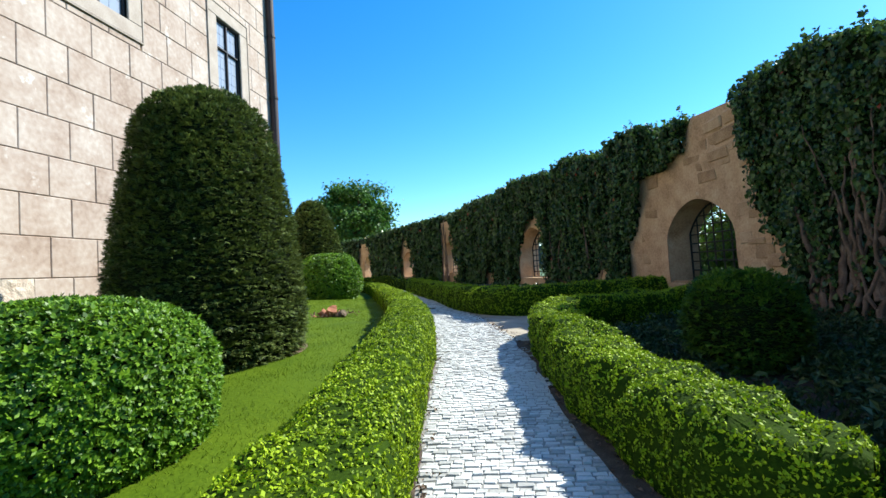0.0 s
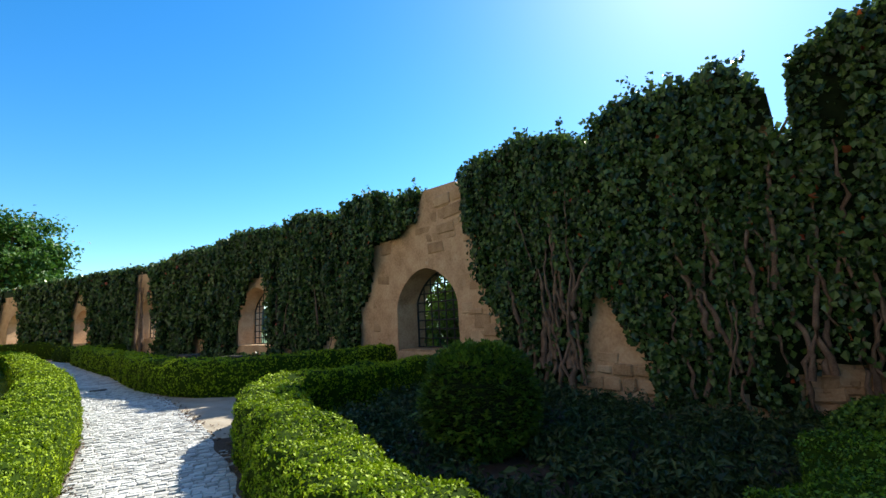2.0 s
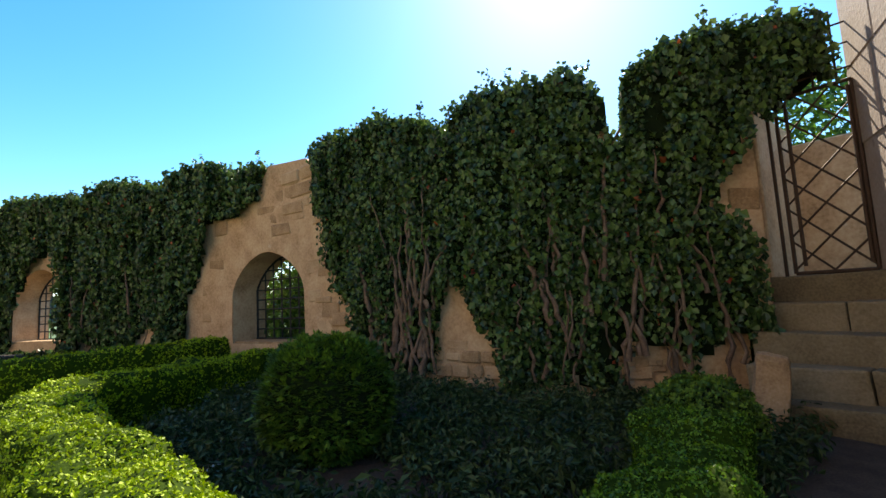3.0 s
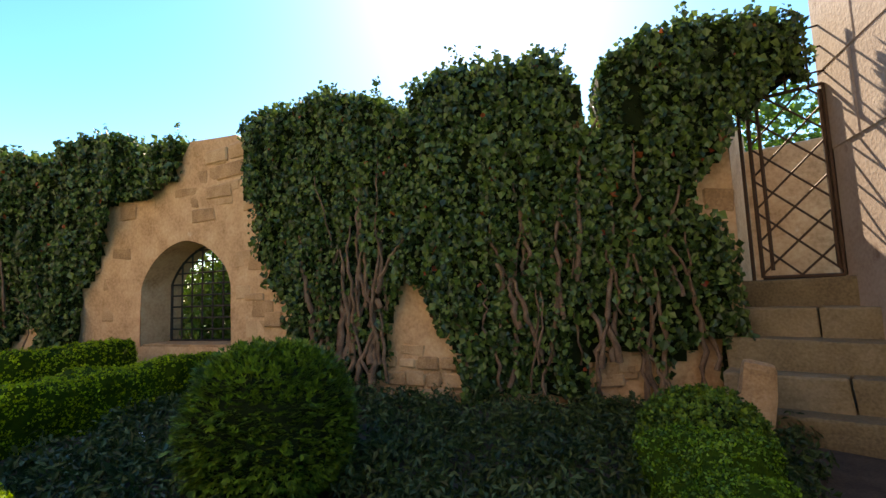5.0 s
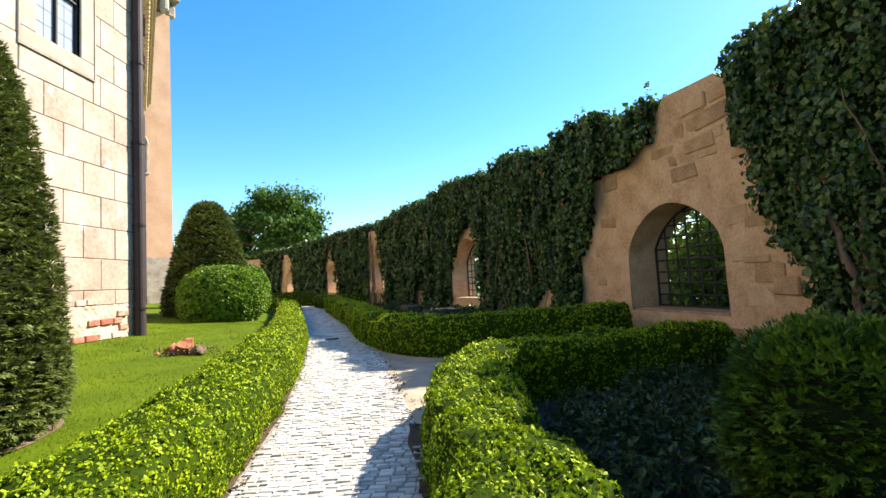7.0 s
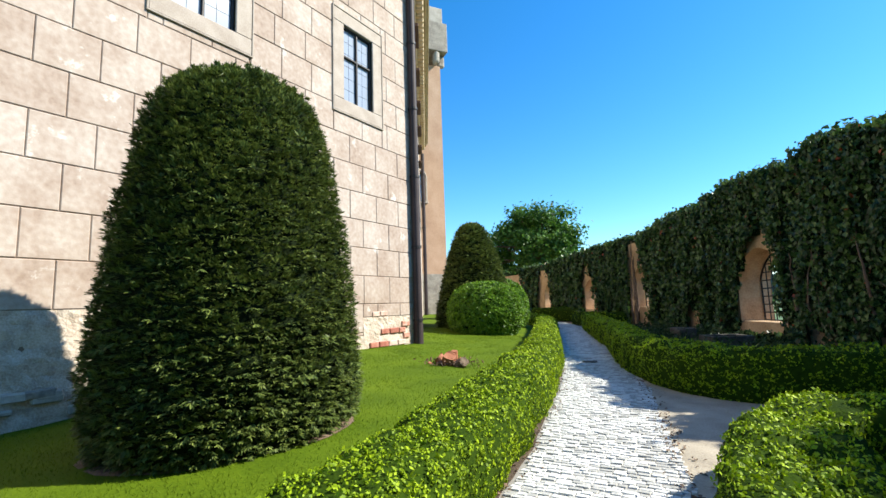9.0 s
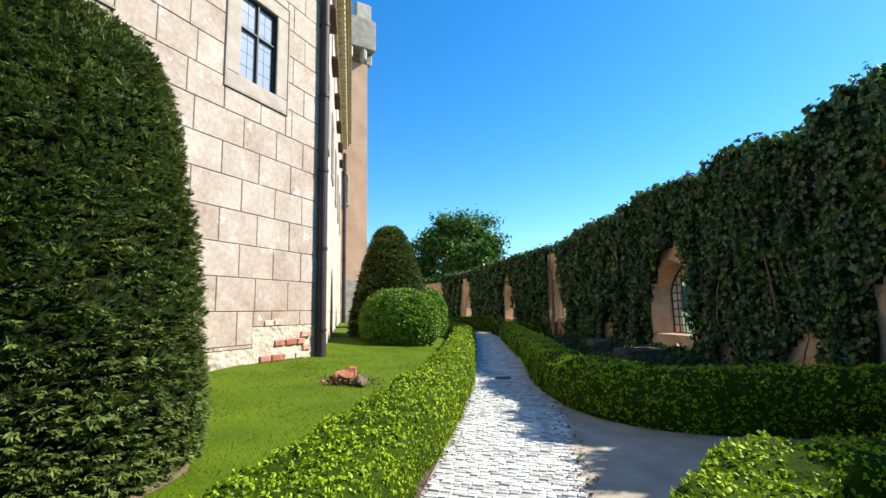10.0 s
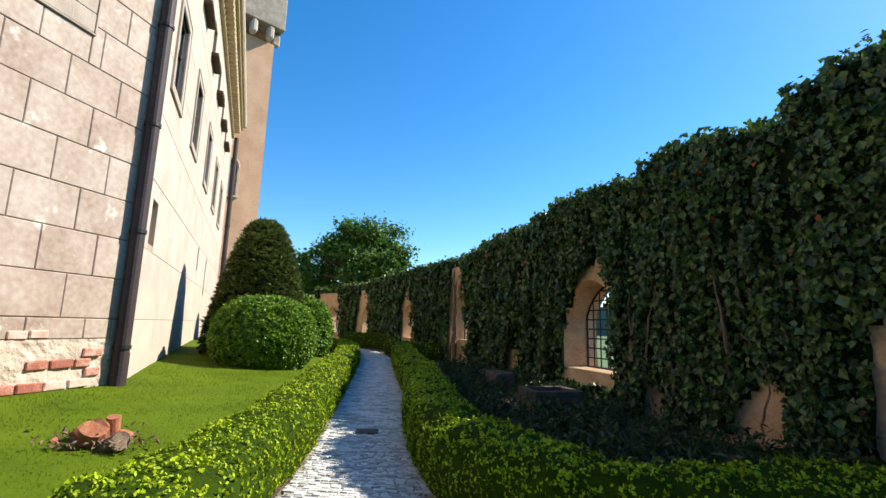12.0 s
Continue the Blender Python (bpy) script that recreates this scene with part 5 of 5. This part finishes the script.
v, f = leaf_cloud(np.array((-0.0, 0, 0.05)) + RNG.normal(0, 1, (260, 3)) * np.array((0.3, 0.2, 0.05)), np.tile((0, 0, 1.0), (260, 1)), 0.07, 0.03, 0.8)
np_part("dry_leaves", v, f, M_VINE, stump, "dry brown leaves")

trough = tagged(thing("stone_trough", (-0.3, 16.3, ground_z(-0.3, 16.3) - 0.03)), "dark mossy stone trough in the bed below the wall", "trough")
trm = Matrix.Rotation(radians(-62), 4, "Z")
for name, c, sx, sy, sz in (("side", (-0.32, 0, 0.2), 0.12, 0.9, 0.44), ("side", (0.32, 0, 0.2), 0.12, 0.9, 0.44), ("end", (0, -0.4, 0.2), 0.52, 0.12, 0.44), ("end", (0, 0.4, 0.2), 0.52, 0.12, 0.44), ("bottom", (0, 0, 0.08), 0.5, 0.68, 0.18)):
    bm = bmesh.new()
    box(bm, trm @ Matrix.Translation(c), sx, sy, sz, 0.02, 2)
    rough(bm, 0.012, 5, c[0])
    part(name, bm, M_TROUGH, trough)
bm = bmesh.new()
box(bm, Matrix.Translation((-1.5, 18.6, ground_z(-1.5, 18.6) + 0.17)) @ Matrix.Rotation(radians(30), 4, "Z"), 0.45, 0.75, 0.46, 0.05, 2)
rough(bm, 0.04, 3, 4.0)
tagged(part("stone_block", bm, M_TROUGH), "dark weathered stone block in the shaded bed", "stone")
bm = bmesh.new()
box(bm, Matrix.Translation((-2.651, 13.673, 0.022)) @ Matrix.Rotation(radians(20), 4, "Z"), 0.3, 0.26, 0.03, 0.008)
drain = tagged(part("drain_cover", bm, M_TROUGH), "small grey drain cover set in the white path", "drain")


# ---------------------------------------------------------------- planting
def inside_bed(x, y):
    """Shaded beds between the hedges and the garden wall."""
    w = wall_xy(np.arange(0.5, 26, 0.1))
    k = np.argmin(np.abs(w[:, 1] - y))
    left = np.interp(y, [2.6, 3.2, 5, 7.4, 7.41, 8.9, 11.2, 11.21, 11.8, 13, 16, 20, 24], [2.2, 1.5, 1.1, 1.0, 1.2, 3.3, 3.3, 0.4, 0.0, -0.8, -2.0, -3.6, -5.0])
    return left + 0.1 < x < w[k, 0] - 0.25


def clump_field(name, rows, per, leafl, leafw, material, label, height):
    P, N = [], []
    for x, y, s in rows:
        z = ground_z(x, y)
        d = RNG.normal(0, 1, (per, 3))
        d[:, 2] = np.abs(d[:, 2])
        d /= np.linalg.norm(d, axis=1)[:, None]
        P.append(np.array((x, y, z + 0.02)) + d * np.array((0.16, 0.16, height)) * s * (0.35 + 0.65 * RNG.random(per))[:, None])
        N.append(d)
    P, N = np.concatenate(P), np.concatenate(N)
    v, f = leaf_cloud(P, N, leafl, leafw, 0.7, 0.01, 0.2, up=0.4)
    return tagged(np_part(name, v, f, material), label, "plants", kind="stuff")


pr = random.Random(12)
bed = []
while len(bed) < 620:
    x, y = pr.uniform(0.9, 6.6), pr.uniform(2.7, 9.2)
    if inside_bed(x, y) and math.hypot(x - 2.46, y - 5.56) > 0.45 and not (math.hypot(x - 2.3, y - 4.75) < 0.35):
        bed.append((x, y, pr.uniform(0.8, 1.5)))
clump_field("bed_plants", bed, 60, 0.062, 0.028, M_BEDPLANT, "low dark green leafy plants filling the shaded bed", 0.2)
bed = []
while len(bed) < 380:
    x, y = pr.uniform(-4, 4), pr.uniform(11.3, 23)
    if inside_bed(x, y) and math.hypot(x + 0.3, y - 16.3) > 0.8:
        bed.append((x, y, pr.uniform(0.9, 2.0)))
clump_field("bed_plants", bed, 40, 0.1, 0.035, M_BEDPLANT, "leafy dark green plants in the bed below the wall", 0.26)
clump_field("pale_flowers", [(1.35, 5.3, 0.7), (1.5, 5.55, 0.6), (1.4, 4.75, 0.6), (1.6, 7.0, 0.5), (2.2, 7.3, 0.4)], 22, 0.04, 0.03, M_FLOWER, "a few pale flowers among the bed plants", 0.24)

ng = 150000
gx, gy = RNG.uniform(-11.5, -0.6, ng), RNG.uniform(1.2, 19.5, ng)
okg = (gx < np.interp(gy, [a for a, _ in PATH_L], [b for _, b in PATH_L]) - 0.7) & (np.hypot(gx + 4.8, gy - 6.9) > 1.36) & (np.hypot(gx + 3.35, gy - 3.2) > 0.85)
gx, gy = gx[okg], gy[okg]
gzv = np.array([ground_z(a, b) for a, b in zip(gx, gy)])
base = np.stack([gx, gy, gzv - 0.005], axis=1)
lean = np.concatenate([RNG.normal(0, 0.018, (len(gx), 2)), RNG.uniform(0.014, 0.04, (len(gx), 1))], axis=1)
ang = RNG.uniform(0, math.pi, len(gx))
sd = np.stack([np.cos(ang), np.sin(ang), np.zeros(len(gx))], axis=1) * 0.0034
gv = np.stack([base - sd, base + sd, base + lean * 0.7 + sd * 0.6, base + lean], axis=1).reshape(-1, 3)
tagged(np_part("grass", gv, np.arange(len(gv)).reshape(-1, 4), M_BLADE), "short mown grass blades of the lawn", "grass", kind="stuff")
# bare earth rings and fallen dry leaves
for x, y, r0, r1 in ((-4.8, 6.9, 1.1, 1.38), (-3.35, 3.2, 0.6, 0.93)):
    vs, fs = [], []
    for i in range(49):
        a = 2 * math.pi * i / 48
        for r in (r0, r1 * (1 + 0.05 * math.sin(3 * a) + 0.07 * noise.noise(Vector((4 * math.cos(a), 4 * math.sin(a), r1))))):
            px, py = x + r * math.cos(a), y + r * math.sin(a)
            vs.append((px, py, ground_z(px, py) + 0.006))
        if i:
            fs.append((2 * i - 2, 2 * i - 1, 2 * i + 1, 2 * i))
    tagged(np_part("bare_earth", vs, fs, M_EARTH), "ring of bare earth under the clipped topiary", "soil", kind="structure")

sheet("edge_earth", lambda y: (path_right(y) - 0.05 - 0.05 * noise.noise(Vector((0, y * 2.3, 4))), path_right(y) + 0.3), list(np.arange(1.0, 7.2, 0.06)), 0.026, M_LITTER, "strip of brown earth and litter at the hedge's foot", 0.012)
sheet("edge_earth", lambda y: (path_left(y) - 0.3, path_left(y) - 0.025 + 0.035 * noise.noise(Vector((3, y * 2.3, 4)))), list(np.arange(1.0, 16, 0.08)), 0.026, M_LITTER, "thin strip of brown earth along the lawn hedge", 0.012)
dry = []
for _ in range(900):
    y = pr.uniform(1.0, 14.0)
    if pr.random() < 0.65:
        x = path_right(y) + pr.gauss(0.05, 0.07)
    else:
        x = path_left(y) + pr.gauss(0.0, 0.05)
    dry.append((x, y, ground_z(x, y) + 0.03))
v, f = leaf_cloud(np.array(dry), np.tile((0, 0, 1.0), (len(dry), 1)), 0.035, 0.022, 0.35, 0.004, 0.2)
tagged(np_part("fallen_leaves", v, f, M_VINE), "small dry brown leaves along the edges of the path", "leaves", kind="stuff")

# ---------------------------------------------------------------- stones of the garden wall
stone_rnd = random.Random(8)


def wall_stone(s0, s1, z0, z1, proud, seed):
    p, n = wall_frame((s0 + s1) / 2)
    bm = bmesh.new()
    box(bm, Matrix.Translation((*(p + n * (0.05 - proud)), (z0 + z1) / 2)) @ Matrix.Rotation(math.atan2(n[1], n[0]), 4, "Z") @ Matrix.Rotation(stone_rnd.uniform(-0.05, 0.05), 4, "X"), 0.14, s1 - s0 - 0.03, z1 - z0 - 0.025, 0.02)
    rough(bm, 0.035, 4, seed)
    part("stone", bm, M_STONE, WALL_OB)


for k, (a, b) in enumerate(((-0.2, 0.05), (0.05, 0.27), (0.27, 0.44))):
    s = 3.82 + 0.1 * (k % 2)
    while s < 4.95:
        w = stone_rnd.uniform(0.22, 0.42)
        wall_stone(s, min(s + w, 5.05), a + stone_rnd.uniform(-0.015, 0.015), b + stone_rnd.uniform(-0.02, 0.02), 0.03, s + k)
        s += w
for s0, s1, z0, z1 in ((7.4, 7.84, 1.22, 1.36), (7.78, 8.2, 3.62, 3.9), (8.22, 8.75, 3.6, 3.86), (7.8, 8.5, 3.3, 3.58), (8.1, 8.7, 2.98, 3.22), (7.5, 7.9, 2.7, 3.1), (10.45, 10.9, 2.8, 3.12), (7.0, 7.4, 0.8, 1.05), (7.3, 7.8, 1.7, 1.9), (6.9, 7.2, 0.35, 0.6)):
    wall_stone(s0, s1, z0, z1, 0.008, s0)
# courses of sandstone showing through the worn plaster
for poly in BARE[:7]:
    z = max(-0.4, min(q[1] for q in poly))
    while z < min(4.0, max(q[1] for q in poly)):
        h = stone_rnd.uniform(0.16, 0.32)
        s = min(q[0] for q in poly) + stone_rnd.uniform(0, 0.3)
        while s < max(q[0] for q in poly):
            w = stone_rnd.uniform(0.22, 0.6)
            mid = np.array([s, s + w, s, s + w]), np.array([z, z, z + h, z + h])
            clear = all(inside(poly, *mid)) and z + h < min(lerp_table(TOPS, s), lerp_table(TOPS, s + w)) - 0.04
            for c, half, sill, head in WINDOWS:
                if s + w > c - half - 0.1 and s < c + half + 0.1 and z + h > sill - 0.12 and z < head + 0.06:
                    clear = False
            if clear and noise.noise(Vector((s * 0.9, z * 0.9, 2.0))) > -0.22 and stone_rnd.random() < 0.85:
                a, b = s + w / 2, z + h / 2
                dent = 0.035 * noise.noise(Vector((a * 0.9, b * 0.9, 0))) + 0.018 * noise.noise(Vector((a * 3.1, b * 3.1, 0)))
                wall_stone(s, s + w, z, z + h, stone_rnd.uniform(0.0, 0.014) - 0.02 - dent, s + z)
            s += w
        z += h
for i in range(14):
    s = stone_rnd.uniform(1.1, 2.5)
    z = stone_rnd.uniform(-0.25, 0.35)
    wall_stone(s, s + stone_rnd.uniform(0.2, 0.4), z, z + stone_rnd.uniform(0.12, 0.22), 0.03, i)

# ---------------------------------------------------------------- paving, last
PAVED = [(5.6, 0.06), (6.6, 0.28), (7.4, 0.5), (8.0, 1.2), (8.5, 2.0), (9.2, 4.3), (10.2, 4.6), (10.6, 2.6), (10.9, 1.0), (11.5, 0.3), (12.6, 0.06)]
vs, fs = [], []
for i, y in enumerate(np.arange(5.6, 12.61, 0.1)):
    for j in range(25):
        x = path_right(y) + 0.03 + lerp_table(PAVED, y) * j / 24
        vs.append((x, y, ground_z(x, y) + 0.02 + 0.008 * noise.noise(Vector((x * 3, y * 3, 0)))))
    if i:
        fs += [((i - 1) * 25 + j, (i - 1) * 25 + j + 1, i * 25 + j + 1, i * 25 + j) for j in range(24)]
tagged(np_part("side_paving", vs, fs, M_FLAG, None, "", True), "worn beige paving beside the white path and between hedges", "paving", kind="structure")

path = tagged(thing("cobbled_path", (0, 5, 0)), "narrow path of small white stone setts", "path", kind="structure")
sett_rnd = random.Random(1)
stuff_v, stuff_f, near = [], [], 0
y = -1.0
while y < 30:
    dy = 0.052
    x = path_left(y) + sett_rnd.uniform(-0.03, 0.02)
    end = path_right(y) + sett_rnd.uniform(-0.008, 0.008)
    slope = (path_left(y + 0.3) - path_left(y - 0.3)) / 0.6
    wide = 1.0 if y < 14 else 1.6
    while x < end:
        w = sett_rnd.uniform(0.06, 0.115) * wide
        if end - x - w < 0.03:
            w = max(0.03, end - x)
        yy = y - slope * (x - path_left(y)) * 0.55 + sett_rnd.uniform(-0.006, 0.006)
        g = 0.006
        zz = ground_z(x, yy) + 0.02 + sett_rnd.uniform(-0.005, 0.006)
        e = 0.007
        d = dy * wide
        tl = sett_rnd.uniform(-0.002, 0.002)
        rot = sett_rnd.uniform(-0.08, 0.08)
        corners = [(0, 0), (w - g, 0), (w - g, d - g), (0, d - g)]
        ring = []
        for cx, cy in corners:
            cx, cy = cx + sett_rnd.uniform(-0.004, 0.004), cy + sett_rnd.uniform(-0.004, 0.004)
            ring.append((x + cx - rot * cy, yy + cy + rot * cx - slope * 0.3 * cx))
        mx, my = sum(p[0] for p in ring) / 4, sum(p[1] for p in ring) / 4
        low = [(px, py, zz - 0.03) for px, py in ring]
        mid = [(px, py, zz - e) for px, py in ring]
        tp = [(px + (mx - px) * 0.1, py + (my - py) * 0.1, zz + tl * (1 if i % 2 else -1)) for i, (px, py) in enumerate(ring)]
        v = low + mid + tp
        f = [(8, 9, 10, 11)] + [(i, (i + 1) % 4, 4 + (i + 1) % 4, 4 + i) for i in range(4)] + [(4 + i, 4 + (i + 1) % 4, 8 + (i + 1) % 4, 8 + i) for i in range(4)]
        if 4.2 < y < 5.6 and near < 300:
            near += 1
            np_part("sett", np.array(v) - np.array((0, 5, 0)), f, M_SETT, path)
        else:
            k = len(stuff_v)
            stuff_v += v
            stuff_f += [tuple(q + k for q in face) for face in f]
        x += w
    y += dy * wide
tagged(np_part("setts", np.array(stuff_v) - np.array((0, 5, 0)), stuff_f, M_SETT, path, "small white stone setts"), kind="stuff")
